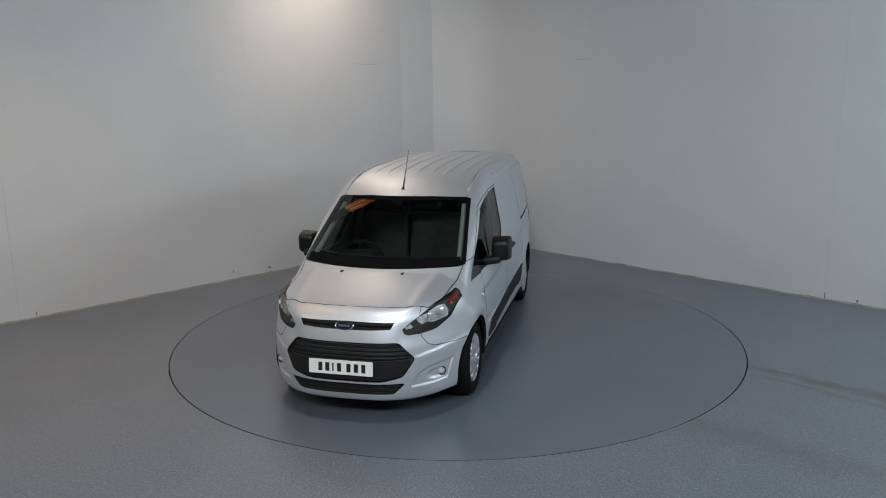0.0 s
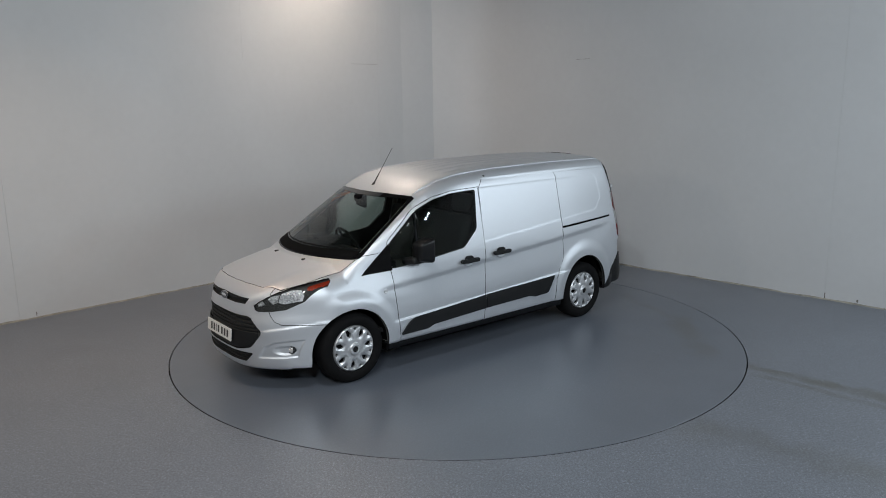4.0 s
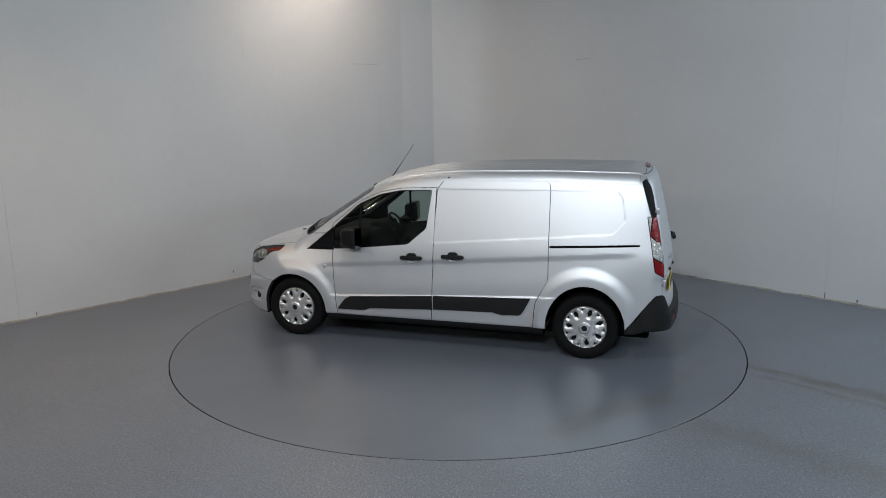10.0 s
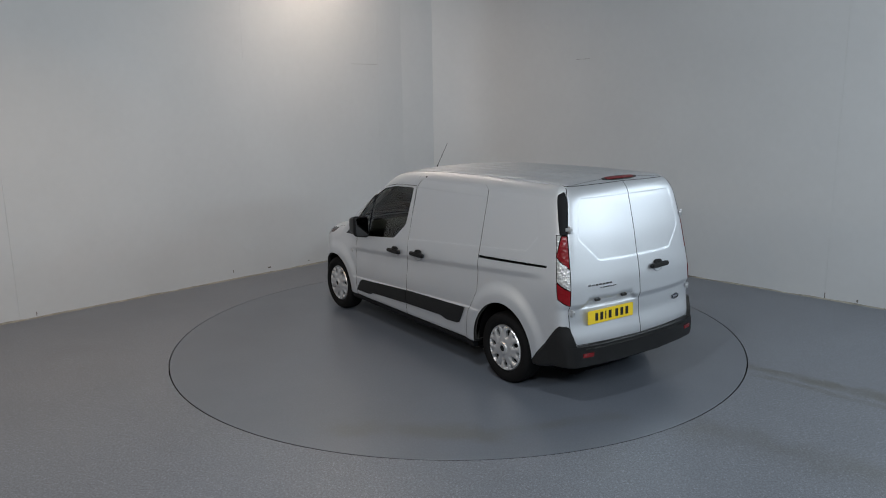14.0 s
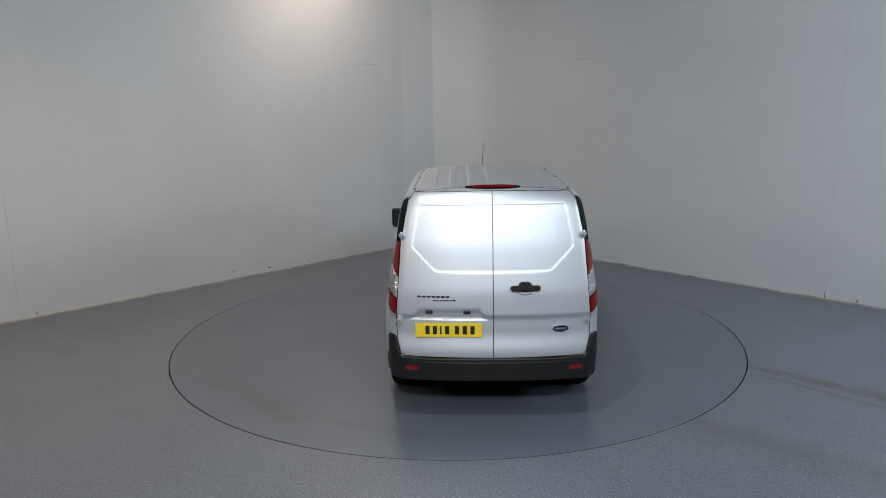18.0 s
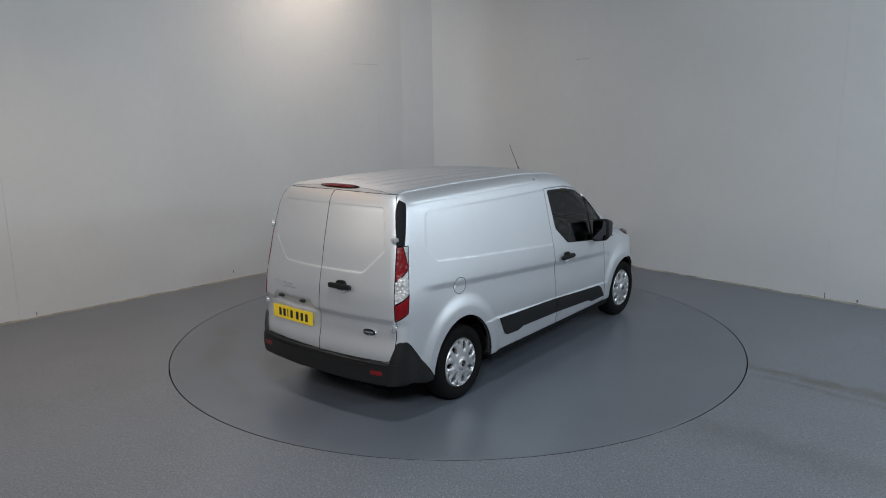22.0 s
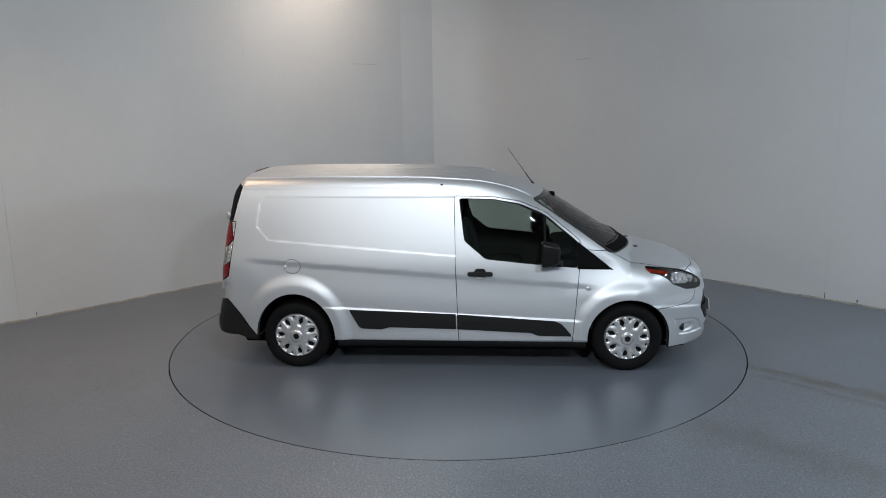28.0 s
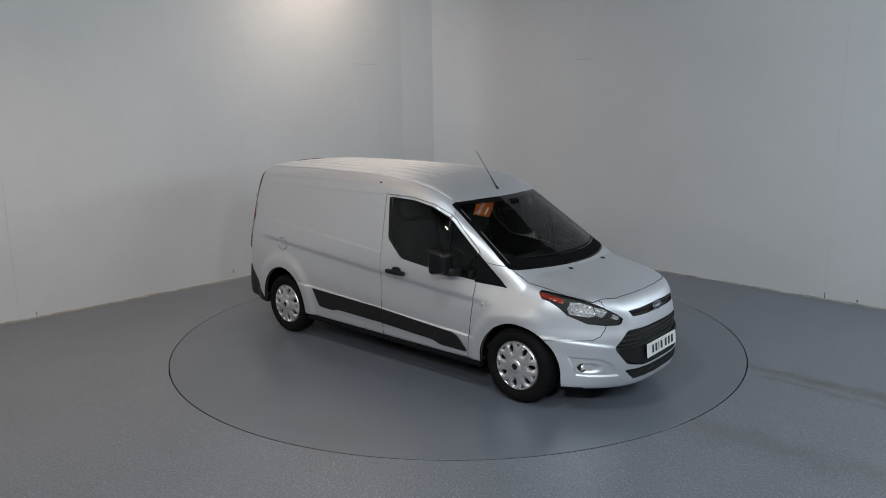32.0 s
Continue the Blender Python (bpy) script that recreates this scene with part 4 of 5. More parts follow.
def rear_x(y, z):
    return -root(lambda x: float(skin(np.float64(-x), np.float64(y), np.float64(z))), 1.7, 2.7)


def flank(x, z, sign=1):
    return sign * root(lambda y: float(skin(np.float64(x), np.float64(y), np.float64(z))), 0.2, 1.2)


def crown_z(x, y, low=0.8):
    return root(lambda z: float(skin(np.float64(x), np.float64(y), np.float64(z))), low, 2.2)


def normal_at(p):
    g = gradient(np.array([p[:]], float))[0]
    return Vector(g).normalized()


def sheet(name, rows, thick, mat, parent, label="", angle=40):
    """A bent plate: rows of points that lie on the body, thickened outwards."""
    bm = bmesh.new()
    out = [[normal_at(p) for p in r] for r in rows]
    top = [[bm.verts.new(p + n * thick) for p, n in zip(*k)] for k in zip(rows, out)]
    low = [[bm.verts.new(p - n * 0.006) for p, n in zip(*k)] for k in zip(rows, out)]
    m, n = len(rows), len(rows[0])
    for i in range(m - 1):
        for j in range(n - 1):
            bm.faces.new((top[i][j], top[i + 1][j], top[i + 1][j + 1], top[i][j + 1]))
    loop = [(i, 0) for i in range(m)] + [(m - 1, j) for j in range(1, n)] + [(i, n - 1) for i in range(m - 2, -1, -1)] + [(0, j) for j in range(n - 2, 0, -1)]
    for a, b in zip(loop, loop[1:] + loop[:1]):
        bm.faces.new((top[a[0]][a[1]], top[b[0]][b[1]], low[b[0]][b[1]], low[a[0]][a[1]]))
    bmesh.ops.bevel(bm, geom=[e for e in bm.edges if len(e.link_faces) == 2 and e.calc_face_angle(0) > 0.9], offset=thick * 0.3, segments=2, affect="EDGES", clamp_overlap=True)
    return part(name, bm, mat, parent, label, angle=angle)


def tube(name, pts, radii, mat, parent, label="", n=10):
    bm = bmesh.new()
    rings = []
    for k, (p, r) in enumerate(zip(pts, radii)):
        d = (pts[min(k + 1, len(pts) - 1)] - pts[max(k - 1, 0)]).normalized()
        u = d.orthogonal().normalized()
        v = d.cross(u)
        rings.append([bm.verts.new(p + (u * math.cos(a) + v * math.sin(a)) * r) for a in (2 * math.pi * i / n for i in range(n))])
    for lo, hi in zip(rings, rings[1:]):
        # match the nearest start to avoid a twist
        s = min(range(n), key=lambda q: (hi[q].co - lo[0].co).length - 0)
        for i in range(n):
            bm.faces.new((lo[i], lo[(i + 1) % n], hi[(i + 1 + s) % n], hi[(i + s) % n]))
    bm.faces.new(rings[0])
    bm.faces.new(rings[-1])
    return part(name, bm, mat, parent, label)


def lathe(profile, axis=Matrix(), n=32):
    """Turns (radius, height) pairs round the z axis."""
    bm = bmesh.new()
    rings = [[bm.verts.new(axis @ Vector((r * math.cos(a), r * math.sin(a), z))) for a in (2 * math.pi * i / n for i in range(n))] for r, z in profile]
    for lo, hi in zip(rings, rings[1:]):
        for i in range(n):
            bm.faces.new((lo[i], lo[(i + 1) % n], hi[(i + 1) % n], hi[i]))
    if profile[-1][0] > 1e-4:
        bm.faces.new(rings[-1])
    else:
        bmesh.ops.remove_doubles(bm, verts=bm.verts, dist=1e-5)
    return bm


def facing(p, n, up=(0, 0, 1)):
    """A frame at p with its z axis along n and y upwards."""
    z = Vector(n).normalized()
    x = Vector(up).cross(z).normalized()
    y = z.cross(x)
    m = Matrix((x, y, z)).transposed().to_4x4()
    m.translation = p
    return m


def rounded_plate(w, h, d, r, m, bevel=0.0):
    """A plate w by h by d with rounded corners, its back on the plane z = 0 of the frame m."""
    bm = bmesh.new()
    pts = []
    for cx, cy, a0 in ((w / 2 - r, h / 2 - r, 0), (-w / 2 + r, h / 2 - r, 90), (-w / 2 + r, -h / 2 + r, 180), (w / 2 - r, -h / 2 + r, 270)):
        pts += [(cx + r * math.cos(radians(a0 + 22.5 * k)), cy + r * math.sin(radians(a0 + 22.5 * k))) for k in range(5)]
    low = [bm.verts.new((x, y, 0)) for x, y in pts]
    top = [bm.verts.new((x, y, d)) for x, y in pts]
    bm.faces.new(low[::-1])
    f = bm.faces.new(top)
    for i in range(len(pts)):
        j = (i + 1) % len(pts)
        bm.faces.new((low[i], low[j], top[j], top[i]))
    if bevel:
        bmesh.ops.bevel(bm, geom=list(f.edges), offset=bevel, segments=2, affect="EDGES")
    bmesh.ops.transform(bm, matrix=m, verts=bm.verts)
    return bm


# side mouldings
def moulding(x0, x1, top, low, sign, owner):
    tx, tz = zip(*top)
    lx, lz = zip(*low)
    rows = []
    n = 34
    for i in range(n + 1):
        k = i / n
        x = x0 + (x1 - x0) * k
        zt, zl = np.interp(x, tx, tz), np.interp(x, lx, lz)
        rows.append([Vector((x, flank(x, zl + (zt - zl) * q, sign), zl + (zt - zl) * q)) for q in (0, 0.25, 0.5, 0.75, 1)])
    sheet("side_moulding", rows, 0.012, PLASTIC, owner, "black plastic side moulding")


for k, sign in (("l", 1), ("r", -1)):
    moulding(-0.017, 1.022, [(-0.017, 0.538), (0.88, 0.484), (0.94, 0.452), (1.022, 0.352)], [(-0.017, 0.404), (0.66, 0.372), (0.72, 0.345), (1.022, 0.340)], sign, doors[k])
    moulding(-1.012, -0.028, [(-1.012, 0.582), (-0.028, 0.540)], [(-1.012, 0.575), (-0.93, 0.420), (-0.90, 0.405), (-0.72, 0.397), (-0.636, 0.419), (-0.028, 0.405)], sign, doors["s"] if k == "l" else body_shell)


# door handles
def handle(p, n, owner, length=0.23):
    m = facing(p, n)
    bm = rounded_plate(length, 0.040, 0.034, 0.019, m @ Matrix.Translation((0, 0, 0.012)), 0.008)
    grip = part("door_handle", bm, PLASTIC, owner, "black plastic door handle", angle=60)
    bm = rounded_plate(0.105, 0.075, 0.022, 0.032, m @ Matrix.Translation((0.0, 0.010, 0.0)), 0.006)
    part("handle_cap", bm, PLASTIC, owner, angle=60)
    cup = [(0.062, 0.004), (0.058, 0.007), (0.052, 0.001), (0.03, -0.004), (0.0, -0.006)]
    bm = lathe(cup, m @ Matrix.Translation((0, -0.018, 0)) @ Matrix.Diagonal((1.05, 0.62, 1, 1)))
    part("handle_cup", bm, PAINT, owner)


for x, z, sign, owner in ((0.195, 0.922, 1, doors["l"]), (-0.235, 0.950, 1, doors["s"]), (0.195, 0.922, -1, doors["r"])):
    p = Vector((x, flank(x, z, sign), z))
    handle(p, normal_at(p), owner)
p = Vector((rear_x(-0.245, 1.045), -0.245, 1.045))
handle(p, normal_at(p), doors["br"])


# mirrors
def side_mirror(sign, owner):
    bm = bmesh.new()
    box(bm, -0.060, 0.105, 0.0, 0.192, -0.150, 0.122)
    for v in bm.verts:
        if v.co.x > 0:                      # the front narrows to a rounded nose
            v.co.z = v.co.z * 0.72 - 0.002
            v.co.y = 0.02 + v.co.y * 0.80
        if v.co.y > 0.1 and v.co.z < 0:
            v.co.z += 0.035
        if v.co.y < 0.1 and v.co.z > 0:
            v.co.z -= 0.012
    bmesh.ops.bevel(bm, geom=list(bm.edges), offset=0.036, segments=5, affect="EDGES", profile=0.5)
    bmesh.ops.transform(bm, matrix=Matrix.Translation((0.797, sign * 0.858, 1.122)) @ Matrix.Diagonal((1, sign, 1, 1)), verts=bm.verts)
    case = part("door_mirror", bm, MIRROR_CASE, owner, "black plastic door mirror", angle=60)
    bm = rounded_plate(0.142, 0.200, 0.003, 0.03, facing(Vector((0.734, sign * 0.954, 1.115)), (-1, 0.10 * sign, 0)))
    part("mirror_glass", bm, MIRROR, case)
    bm = bmesh.new()
    box(bm, -0.055, 0.085, 0.0, 0.20, -0.034, 0.034, 0.022, 3)
    bmesh.ops.transform(bm, matrix=Matrix.Translation((0.85, sign * 0.765, 1.005)) @ Matrix.Diagonal((1, sign, 1, 1)) @ Matrix.Rotation(radians(10), 4, "X"), verts=bm.verts)
    part("mirror_arm", bm, PLASTIC, case)


for k, sign in (("l", 1), ("r", -1)):
    side_mirror(sign, doors[k])

# aerial
a, b = Vector((0.709, -0.008, crown_z(0.709, 0.0) - 0.004)), Vector((0.456, -0.018, 1.992))
aerial = tube("aerial", [a, a + (b - a) * 0.05, a + (b - a) * 0.08, a + (b - a) * 0.30, a + (b - a) * 0.32, b], [0.016, 0.013, 0.007, 0.0055, 0.0032, 0.0026], SCREEN_BLACK, van, "thin black roof aerial")


# headlamps
def headlamp(k, sign):
    inner = ["head_a|" + k, "head_b|" + k, "head_c|" + k, "head_tip|" + k]
    house = make(["head|" + k] + inner, "headlamp", LAMP_BLACK, van, gap=0.002, depth=0.032, lift=-0.032, label="clear headlamp with amber indicator")
    make(["head|" + k] + inner, "lens", CLEAR, house, gap=0.003, depth=0.0, lift=-0.001)
    for tag in ("head_a|", "head_b|", "head_c|"):
        make([tag + k], "reflector", BOWL, house, gap=0.003, depth=0.014, lift=-0.018, label="bright faceted lamp reflector")
    make(["head_tip|" + k], "indicator", AMBER, house, gap=0.002, depth=0.012, lift=-0.012, label="amber indicator lens")
    for y, z, r in ((0.695, 0.850, 0.036), (0.643, 0.838, 0.030), (0.578, 0.818, 0.026), (0.492, 0.776, 0.018)):
        x = front_x(y, z)
        n = normal_at(Vector((x, y, z)))
        d = (n * 0.6 + Vector((0.8, 0.2, 0.0))).normalized()
        p = Vector((x, y, z)) - n * 0.012
        p.y *= sign
        d.y *= sign
        bm = lathe([(r * 1.05, -0.006), (r, 0.003), (r * 0.92, -0.004), (r * 0.70, -0.020), (r * 0.35, -0.028), (r * 0.30, -0.012), (0, -0.008)], facing(p, d) @ Matrix.Diagonal((1.2, 0.9, 1, 1)), 12)
        part("bulb_bowl", bm, BOWL, house)


for k, sign in (("l", 1), ("r", -1)):
    headlamp(k, sign)


# grilles: bars that follow the nose
def nose_bar(name, z, half, y0, y1, depth, back, mat, owner):
    bm = bmesh.new()
    rows = []
    n = 20
    for i in range(n + 1):
        y = y0 + (y1 - y0) * i / n
        x = front_x(y, z) - back
        rows.append([bm.verts.new((x - dx, y, z + dz)) for dx, dz in ((depth, half), (0.004, half), (0, half * 0.5), (0, -half * 0.5), (0.004, -half), (depth, -half))])
    for a, b in zip(rows, rows[1:]):
        for j in range(5):
            bm.faces.new((a[j], a[j + 1], b[j + 1], b[j]))
    bm.faces.new(rows[0])
    bm.faces.new(rows[-1])
    return part(name, bm, mat, owner)


nose_bar("grille_bar", 0.800, 0.0135, -0.365, 0.365, 0.03, 0.004, PLASTIC, upper_grille)
for z, w in ((0.638, 0.43), (0.606, 0.46), (0.574, 0.485), (0.545, 0.50)):
    nose_bar("grille_slat", z, 0.0085, -w, w, 0.03, 0.012, PLASTIC, main_grille)
# plain lower panel of the main grille, which carries the number plate
rows = []
for i in range(25):
    y = -0.50 + i / 24.0
    half = 0.5 - abs(y)
    z1, z0 = 0.532, np.interp(abs(y), (0, 0.30, 0.44, 0.50), (0.382, 0.382, 0.412, 0.49))
    rows.append([Vector((front_x(y, z0 + (z1 - z0) * q), y, z0 + (z1 - z0) * q)) for q in (0, 0.2, 0.5, 0.8, 1)])
sheet("plate_panel", rows, 0.002, PLASTIC, main_grille)
for z, w in ((0.326, 0.43), (0.296, 0.40)):
    nose_bar("grille_slat", z, 0.008, -w, w, 0.03, 0.014, PLASTIC, lower_grille)


# number plates, their characters as plain bars
def number_plate(p, n, mat, owner_label):
    m = facing(p, n)
    bm = rounded_plate(0.520, 0.112, 0.006, 0.006, m, 0.001)
    plate = part("number_plate", bm, mat, van, owner_label, smooth=False)
    for cx in (-0.165, -0.108, -0.062, -0.012, 0.065, 0.125, 0.185):
        w = 0.012 if abs(cx + 0.062) < 0.01 else 0.033
        bm = rounded_plate(w, 0.066, 0.001, 0.003, m @ Matrix.Translation((cx, 0.0, 0.0062)))
        part("plate_mark", bm, PLATE_BAR, plate, smooth=False)
    return plate


number_plate(Vector((front_x(0.0, 0.478) + 0.010, -0.018, 0.478)), (1, 0, 0.09), WHITE_PLATE, "white front number plate")
number_plate(Vector((rear_x(0.345, 0.715) - 0.008, 0.347, 0.716)), Vector((-1, 0.045, 0.03)), YELLOW_PLATE, "yellow rear number plate")


# oval badges
def badge(p, n, rx, ry):
    m = facing(p, n)
    ring = lathe([(1.0, 0.0), (1.0, 0.006), (0.93, 0.009), (0.86, 0.006), (0.86, 0.0)], m @ Matrix.Diagonal((rx, ry, 1, 1)), 40)
    rim = part("badge", ring, CHROME, van, "chrome-rimmed dark blue oval badge")
    part("badge_field", lathe([(0.87, 0.003), (0.5, 0.006), (0, 0.007)], m @ Matrix.Diagonal((rx, ry, 1, 1)), 40), BADGE_BLUE, rim)
    part("badge_mark", rounded_plate(rx * 1.25, ry * 0.5, 0.002, ry * 0.2, m @ Matrix.Translation((0, 0, 0.0062))), CHROME, rim)


badge(Vector((front_x(0, 0.79) + 0.002, 0, 0.792)), (1, 0, 0.25), 0.076, 0.034)
p = Vector((rear_x(-0.522, 0.716), -0.522, 0.716))
badge(p - Vector((0.002, 0, 0)), normal_at(p), 0.066, 0.028)
for y0, z, h, widths in ((0.590, 0.980, 0.015, (0.034,) * 7), (0.468, 0.953, 0.010, (0.024,) * 7)):
    y = y0
    for w in widths:
        q = Vector((rear_x(y - w / 2, z), y - w / 2, z))
        part("badge_letter_bar", rounded_plate(w * 0.82, h, 0.004, 0.003, facing(q, normal_at(q))), CHROME, doors["bl"], smooth=False)
        y -= w * 1.08

# round bowls behind the tail lamps' clear lenses
for sign in (1, -1):
    for y, z in ((0.765, 1.145), (0.775, 1.055)):
        p = Vector((rear_x(y, z), y, z))
        n = normal_at(p)
        p, n = Vector((p.x, p.y * sign, z)) + Vector((n.x, n.y * sign, n.z)) * 0.002, Vector((n.x, n.y * sign, n.z))
        part("tail_bowl", lathe([(0.021, 0.0), (0.020, 0.002), (0.018, 0.0), (0.010, -0.001), (0, 0.0)], facing(p, n), 16), WHITE_LENS, van)

# rear fittings
for sign, k in ((1, "bl"), (-1, "br")):
    for y, z in ((0.700, 1.440), (0.735, 0.772)):
        p = Vector((rear_x(sign * (y - 0.02), z), sign * y, z))
        bm = rounded_plate(0.055, 0.028, 0.020, 0.006, facing(p + Vector((0.004, 0, 0)), (-0.75, 0.66 * sign, 0)), 0.004)
        box(bm, p.x - 0.022, p.x + 0.004, p.y + sign * 0.008 - 0.009, p.y + sign * 0.008 + 0.009, z - 0.03, z + 0.03, 0.006)
        part("door_hinge", bm, COVER, doors[k], "bright metal door hinge")
for y in (0.498, 0.204):
    p = Vector((rear_x(y, 0.872) + 0.004, y, 0.862))
    part("plate_lamp", rounded_plate(0.055, 0.022, 0.022, 0.006, facing(p, (-1, 0, -0.4)), 0.004), SCREEN_BLACK, doors["bl"])
rows = []
for i in range(17):
    y = -0.222 + 0.43 * i / 16
    half = 0.010 * (1 - (abs(y + 0.008) / 0.225) ** 3) + 0.002
    rows.append([Vector((rear_x(y, 1.796 + q * half), y, 1.796 + q * half)) for q in (-1, -0.4, 0.4, 1)])
stop = sheet("stop_lamp", rows, 0.006, GLOSS_BLACK, van, "red high brake lamp in a black surround")
rows = []
for i in range(13):
    y = -0.165 + 0.33 * i / 12 - 0.008
    rows.append([Vector((rear_x(y, 1.797 + q), y, 1.797 + q)) for q in (-0.006, 0, 0.006)])
sheet("stop_lens", rows, 0.009, RED, stop)
for sign in (1, -1):
    rows = []
    for i in range(5):
        y = sign * (0.585 + 0.105 * i / 4)
        rows.append([Vector((rear_x(y, z) , y, z)) for z in (0.408, 0.425, 0.442)])
    ob = sheet("reflector", rows, 0.004, RED, van, "red rear bumper reflector")
    ob.location.x -= 0.052

# ribbed step along the top of the rear bumper
rows = []
for i in range(33):
    y = -0.66 + 1.32 * i / 32
    x = rear_x(y, 0.50)
    rows.append([Vector((x - dx, y, z)) for dx, z in ((0.004, 0.487), (0.028, 0.486), (0.044, 0.480), (0.050, 0.468))])
bm = bmesh.new()
vs = [[bm.verts.new(p) for p in r] for r in rows]
for a, b in zip(vs, vs[1:]):
    for j in range(3):
        bm.faces.new((a[j], a[j + 1], b[j + 1], b[j]))
bmesh.ops.solidify(bm, geom=bm.faces[:], thickness=0.006)
part("bumper_step", bm, BUMPER, van, "worn grey step on the rear bumper")

# fuel flap tab, side markers, washer jets, wipers
p = Vector((-1.605, flank(-1.605, 0.985, -1), 0.985))
part("flap_tab", rounded_plate(0.022, 0.014, 0.004, 0.003, facing(p, normal_at(p))), STICKER_WHITE, van)
for sign in (1, -1):
    p = Vector((1.171, flank(1.171, 0.778, sign), 0.778))
    part("side_marker", lathe([(0.022, 0.0), (0.021, 0.004), (0.016, 0.006), (0.014, 0.004), (0, 0.006)], facing(p, normal_at(p)), 20), COVER, van)
    p = Vector((1.682, sign * 0.268, crown_z(1.682, sign * 0.268)))
    bm = bmesh.new()
    box(bm, -0.022, 0.016, -0.012, 0.012, -0.004, 0.012, 0.006)
    bmesh.ops.transform(bm, matrix=Matrix.Translation(p), verts=bm.verts)
    part("washer_jet", bm, SCREEN_BLACK, van)
for pivot, tip in ((0.16, -0.60), (0.66, -0.02)):
    pts = []
    for i in range(9):
        y = pivot + (tip - pivot) * i / 8
        x0 = 1.60 - 0.24 * (y / 0.73) ** 2 - 0.07
        pts.append(Vector((x0, y, crown_z(x0, y) + 0.007)))
    wiper = tube("wiper", pts, [0.005] * 9, STRIP, van, n=6)

# fog lamps in dished pockets
for sign in (1, -1):
    y, z = 0.690, 0.383
    p = Vector((front_x(y, z) + 0.010, sign * y, z))
    d = Vector((0.92, 0.30 * sign, 0))
    fog = part("fog_lamp", lathe([(0.036, -0.05), (0.036, 0.006), (0.031, 0.010), (0.028, 0.003)], facing(p, d), 24), PLASTIC, van, "small round fog lamp in a dished pocket")
    part("fog_lens", lathe([(0.029, 0.002), (0.02, 0.007), (0, 0.009)], facing(p, d), 24), WHITE_LENS, fog)

# bright mouldings along the roof's edges
for sign in (1, -1):
    pts = []
    for i in range(40):
        x = 0.66 - 2.68 * i / 39
        y = sign * np.interp(x, (0.3, 0.66), (0.622, 0.600))
        pts.append(Vector((x, y, crown_z(x, y) + 0.004)))
    tube("roof_moulding", pts, [0.002] + [0.0085] * 38 + [0.002], PAINT, van, n=8)

# roof plugs in the gutters
for sign in (1, -1):
    for x in (-1.93, -1.15, -0.35, 0.25):
        p = Vector((x, sign * 0.605, crown_z(x, sign * 0.605)))
        part("roof_plug", rounded_plate(0.030, 0.016, 0.006, 0.006, facing(p, (0, 0, 1), (0, 1, 0))), SCREEN_BLACK, van)

# cowl strip under the windscreen
rows = []
for i in range(29):
    y = -0.69 + 1.38 * i / 28
    x = 1.60 - 0.24 * (y / 0.73) ** 2
    rows.append([Vector((x + dx, y, crown_z(x + dx, y))) for dx in (-0.055, -0.03, -0.01, 0.010, 0.034)])
sheet("cowl", rows, 0.003, DARK, van)


# ---- cab ----
def seat(y, w):
    s = part("seat", box(bmesh.new(), 0.12, 0.62, y - w / 2, y + w / 2, 0.62, 0.80, 0.05, 4), CLOTH, van, "dark cloth cab seat")
    bm = box(bmesh.new(), -0.07, 0.07, y - w / 2 + 0.01, y + w / 2 - 0.01, 0.0, 0.60, 0.05, 4)
    bmesh.ops.transform(bm, matrix=Matrix.Translation((0.13, 0, 0.74)) @ Matrix.Rotation(radians(-14), 4, "Y"), verts=bm.verts)
    part("seat_back", bm, CLOTH, s)
    for yy in ([y] if w < 0.6 else [y - 0.22, y + 0.22]):
        bm = box(bmesh.new(), -0.05, 0.05, yy - 0.13, yy + 0.13, 0.0, 0.19, 0.045, 4)
        bmesh.ops.transform(bm, matrix=Matrix.Translation((-0.035, 0, 1.345)) @ Matrix.Rotation(radians(-10), 4, "Y"), verts=bm.verts)
        part("headrest", bm, CLOTH, s)


seat(-0.40, 0.50)
seat(0.26, 0.80)
part("bulkhead", box(bmesh.new(), -0.17, -0.14, -0.70, 0.70, 0.40, 1.72, 0.01), DASH, van)
part("cab_floor", box(bmesh.new(), -0.14, 1.45, -0.78, 0.78, 0.38, 0.42), DASH, van)
bm = box(bmesh.new(), 0.92, 1.42, -0.70, 0.70, 0.72, 1.035, 0.06, 4)
for v in bm.verts:
    if v.co.x > 1.2:
        v.co.z += 0.02
dash = part("dashboard", bm, DASH, van)
bm = box(bmesh.new(), 0.86, 1.08, -0.56, -0.20, 0.98, 1.09, 0.04, 3)
part("instrument_hood", bm, DASH, dash)
m = Matrix.Translation((0.80, -0.38, 1.00)) @ Matrix.Rotation(radians(-62), 4, "Y")
ring_pts = [m @ Vector((0.185 * math.cos(a), 0.185 * math.sin(a), 0)) for a in (2 * math.pi * i / 40 for i in range(41))]
wheel_rim = tube("steering_wheel", ring_pts, [0.015] * 41, DASH, van, n=8)
bm = rounded_plate(0.16, 0.11, 0.05, 0.04, m @ Matrix.Translation((0, 0, -0.04)), 0.01)
part("wheel_boss", bm, DASH, wheel_rim)
for a in (0, 180, 270):
    bm = box(bmesh.new(), 0.05, 0.18, -0.018, 0.018, -0.03, -0.01, 0.005)
    bmesh.ops.transform(bm, matrix=m @ Matrix.Rotation(radians(a + 90), 4, "Z"), verts=bm.verts)
    part("wheel_spoke", bm, DASH, wheel_rim)
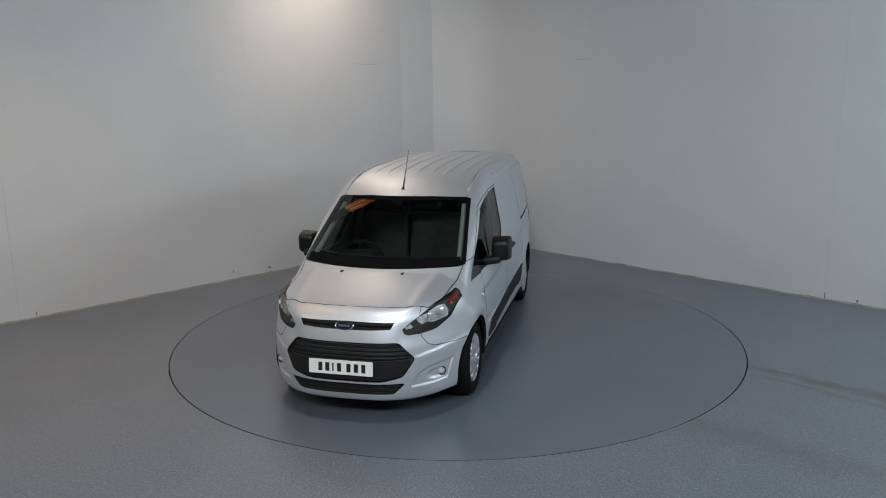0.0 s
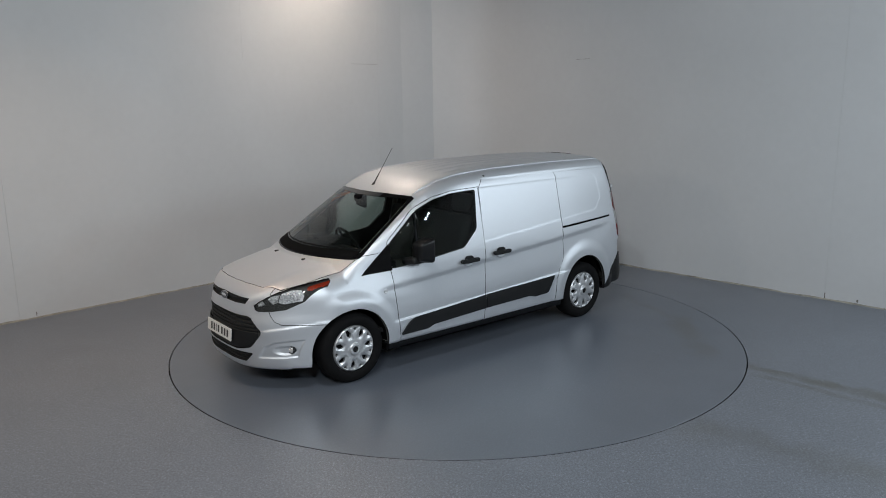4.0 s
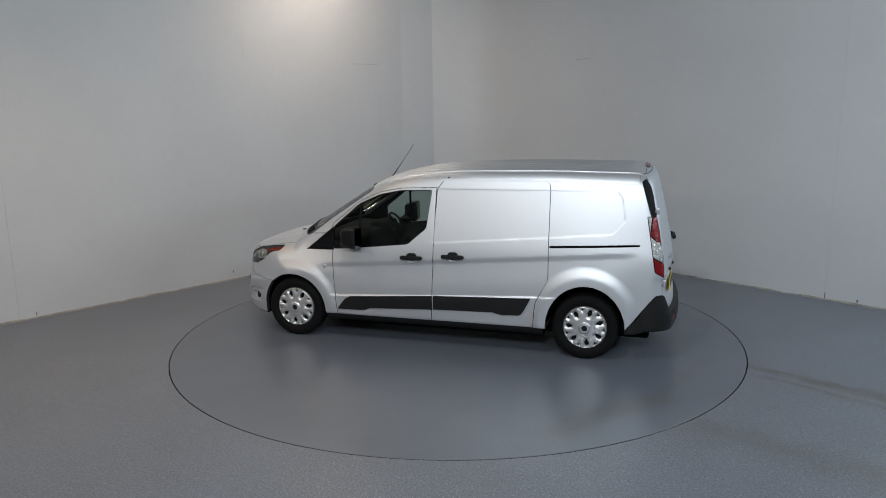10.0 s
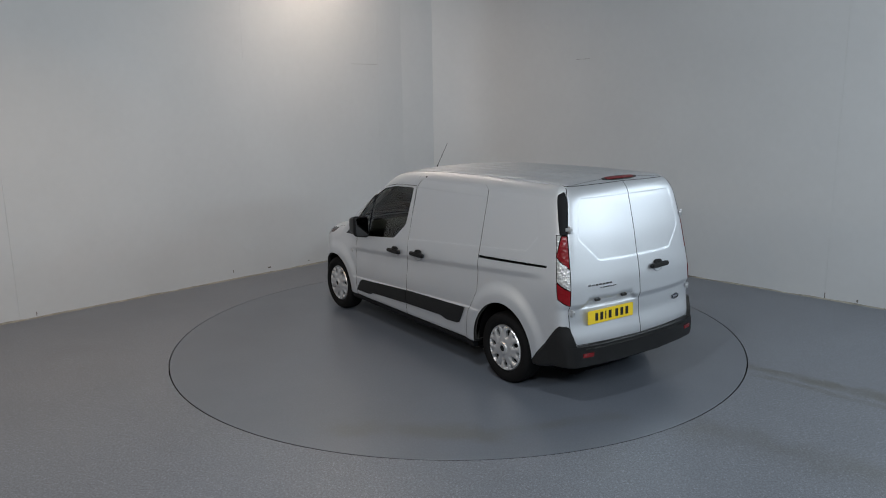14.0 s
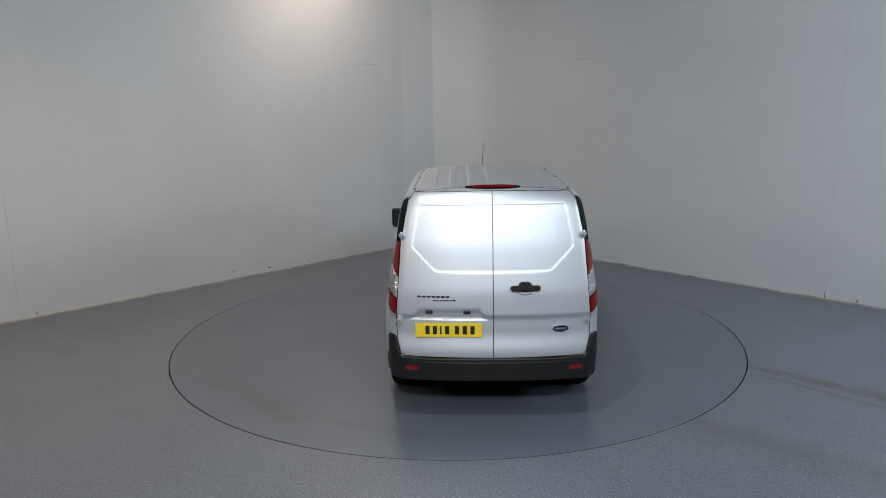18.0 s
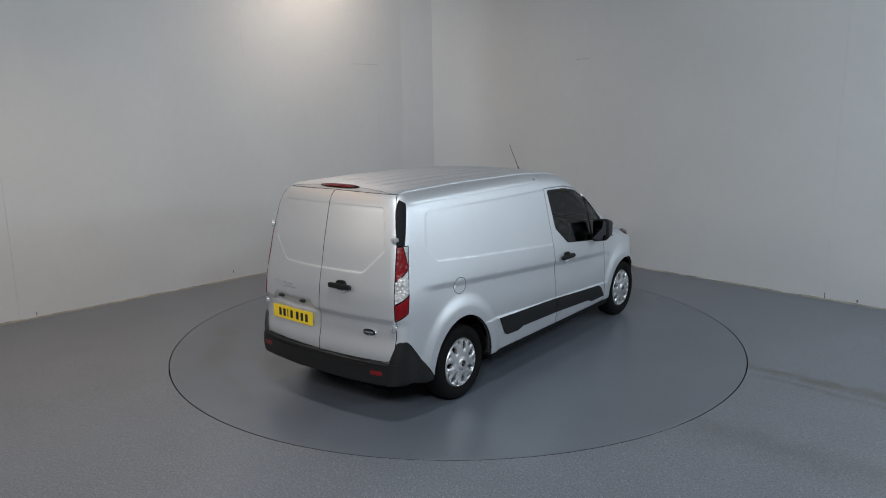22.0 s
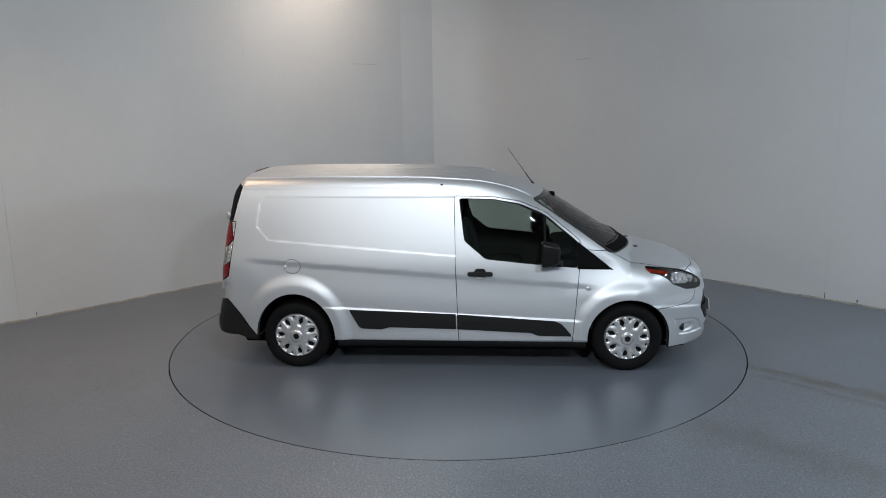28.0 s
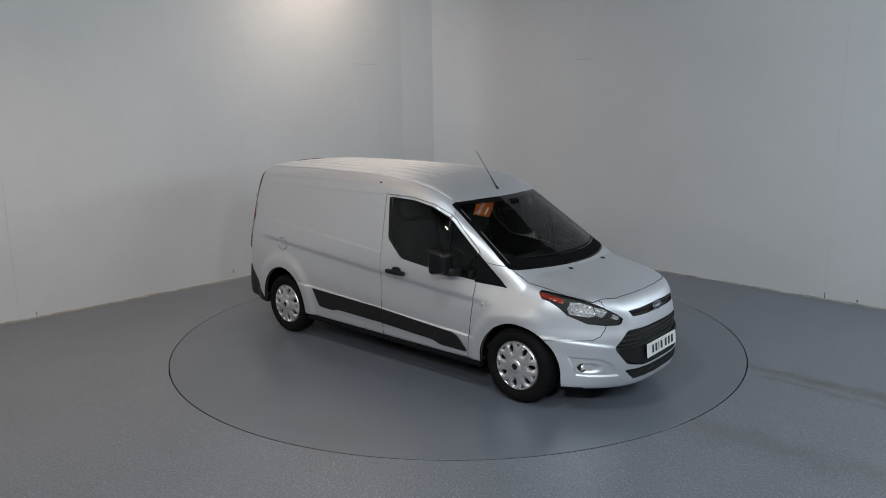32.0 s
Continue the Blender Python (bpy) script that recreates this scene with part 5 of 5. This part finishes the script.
# rear-view mirror and its sensor box on the screen
bm = box(bmesh.new(), -0.02, 0.02, -0.12, 0.12, -0.035, 0.035, 0.018, 3)
bmesh.ops.transform(bm, matrix=Matrix.Translation((0.86, 0.0, 1.47)) @ Matrix.Rotation(radians(-12), 4, "Z"), verts=bm.verts)
inner = part("inside_mirror", bm, DARK, van)
bm = box(bmesh.new(), 0.82, 0.92, -0.05, 0.05, 1.49, 1.56, 0.015)
part("mirror_mount", bm, DARK, inner)
# window frames between the door glass and its quarter pane
for k, sign in (("l", 1), ("r", -1)):
    pts = [Vector((x, flank(x, z, sign) - sign * 0.012, z)) for x, z in ((0.80, 0.985), (0.78, 1.2), (0.77, 1.44))]
    tube("window_post", pts, [0.013] * 3, STRIP, doors[k], n=8)


# pale trims inside the screen pillars and the door posts
for sign in (1, -1):
    pts = []
    for i in range(9):
        z = 1.14 + 0.40 * i / 8
        y = sign * (0.690 - (z - 1.108) * 0.205)
        x = root(lambda x: float(skin(np.float64(x), np.float64(y), np.float64(z))), 0.2, 2.2)
        p = Vector((x, y, z))
        pts.append(p - normal_at(p) * 0.045)
    tube("pillar_trim", pts, [0.022] * 9, HEADLINER, van, "pale grey pillar trim", n=8)
    pts = [Vector((x, sign * (abs(flank(x, z)) - 0.075), z)) for x, z in ((-0.02, 0.95), (-0.045, 1.2), (-0.06, 1.4), (-0.07, 1.58))]
    tube("post_trim", pts, [0.04, 0.034, 0.03, 0.03], HEADLINER, van, "pale grey door post trim", n=8)


# orange dealer sticker inside the windscreen
def on_screen(y, z, inset=0.008):
    x = root(lambda x: float(skin(np.float64(x), np.float64(y), np.float64(z))), 0.2, 2.2)
    p = Vector((x, y, z))
    return p - normal_at(p) * inset


def screen_patch(name, corners, mat, inset, owner=None, label=""):
    bm = bmesh.new()
    n = 5
    grid = []
    for i in range(n + 1):
        row = []
        for j in range(n + 1):
            u, v = i / n, j / n
            y = (1 - u) * (1 - v) * corners[0][0] + u * (1 - v) * corners[1][0] + u * v * corners[2][0] + (1 - u) * v * corners[3][0]
            z = (1 - u) * (1 - v) * corners[0][1] + u * (1 - v) * corners[1][1] + u * v * corners[2][1] + (1 - u) * v * corners[3][1]
            row.append(bm.verts.new(on_screen(y, z, inset)))
        grid.append(row)
    for i in range(n):
        for j in range(n):
            bm.faces.new((grid[i][j], grid[i + 1][j], grid[i + 1][j + 1], grid[i][j + 1]))
    bmesh.ops.solidify(bm, geom=bm.faces[:], thickness=0.001)
    return part(name, bm, mat, owner or van, label, smooth=False)


sticker = screen_patch("windscreen_sticker", [(-0.56, 1.487), (-0.45, 1.457), (-0.213, 1.571), (-0.42, 1.565)], ORANGE, 0.010, None, "orange dealer sticker inside the windscreen")
screen_patch("sticker_panel", [(-0.69, 1.405), (-0.626, 1.358), (-0.452, 1.456), (-0.562, 1.486)], SCREEN_BLACK, 0.010, sticker)
curve = bpy.data.curves.new("sticker_writing", "FONT")
curve.body, curve.size, curve.align_x, curve.extrude = "Approved", 0.050, "CENTER", 0.0006
text = new("sticker_writing", curve)
me = bpy.data.meshes.new_from_object(text)
bpy.data.objects.remove(text)
me.materials.append(STICKER_WHITE)
p = on_screen(-0.437, 1.517, 0.0072)
word = new("sticker_writing", me)
word.parent = sticker
word.matrix_basis = facing(p, normal_at(p)) @ Matrix.Rotation(radians(44), 4, "Z")
p = on_screen(-0.415, 1.500, 0.0072)
part("sticker_line", rounded_plate(0.12, 0.014, 0.0006, 0.002, facing(p, normal_at(p)) @ Matrix.Rotation(radians(44), 4, "Z")), STICKER_WHITE, sticker, smooth=False)


# ---- what moves ----
TURN_START, TURN_RATE = -103.18, -9.28848


def motions():
    rows_table, rows_van = [], []
    for i in range(33):
        turn = pose(0, 0, 0, 0, 0, TURN_START + TURN_RATE * i)
        rows_table.append((float(i), turn))
        rows_van.append((float(i), turn @ pose(VAN_AT[0], VAN_AT[1], 0)))
    walk(table, rows_table)
    walk(van, rows_van)


motions()
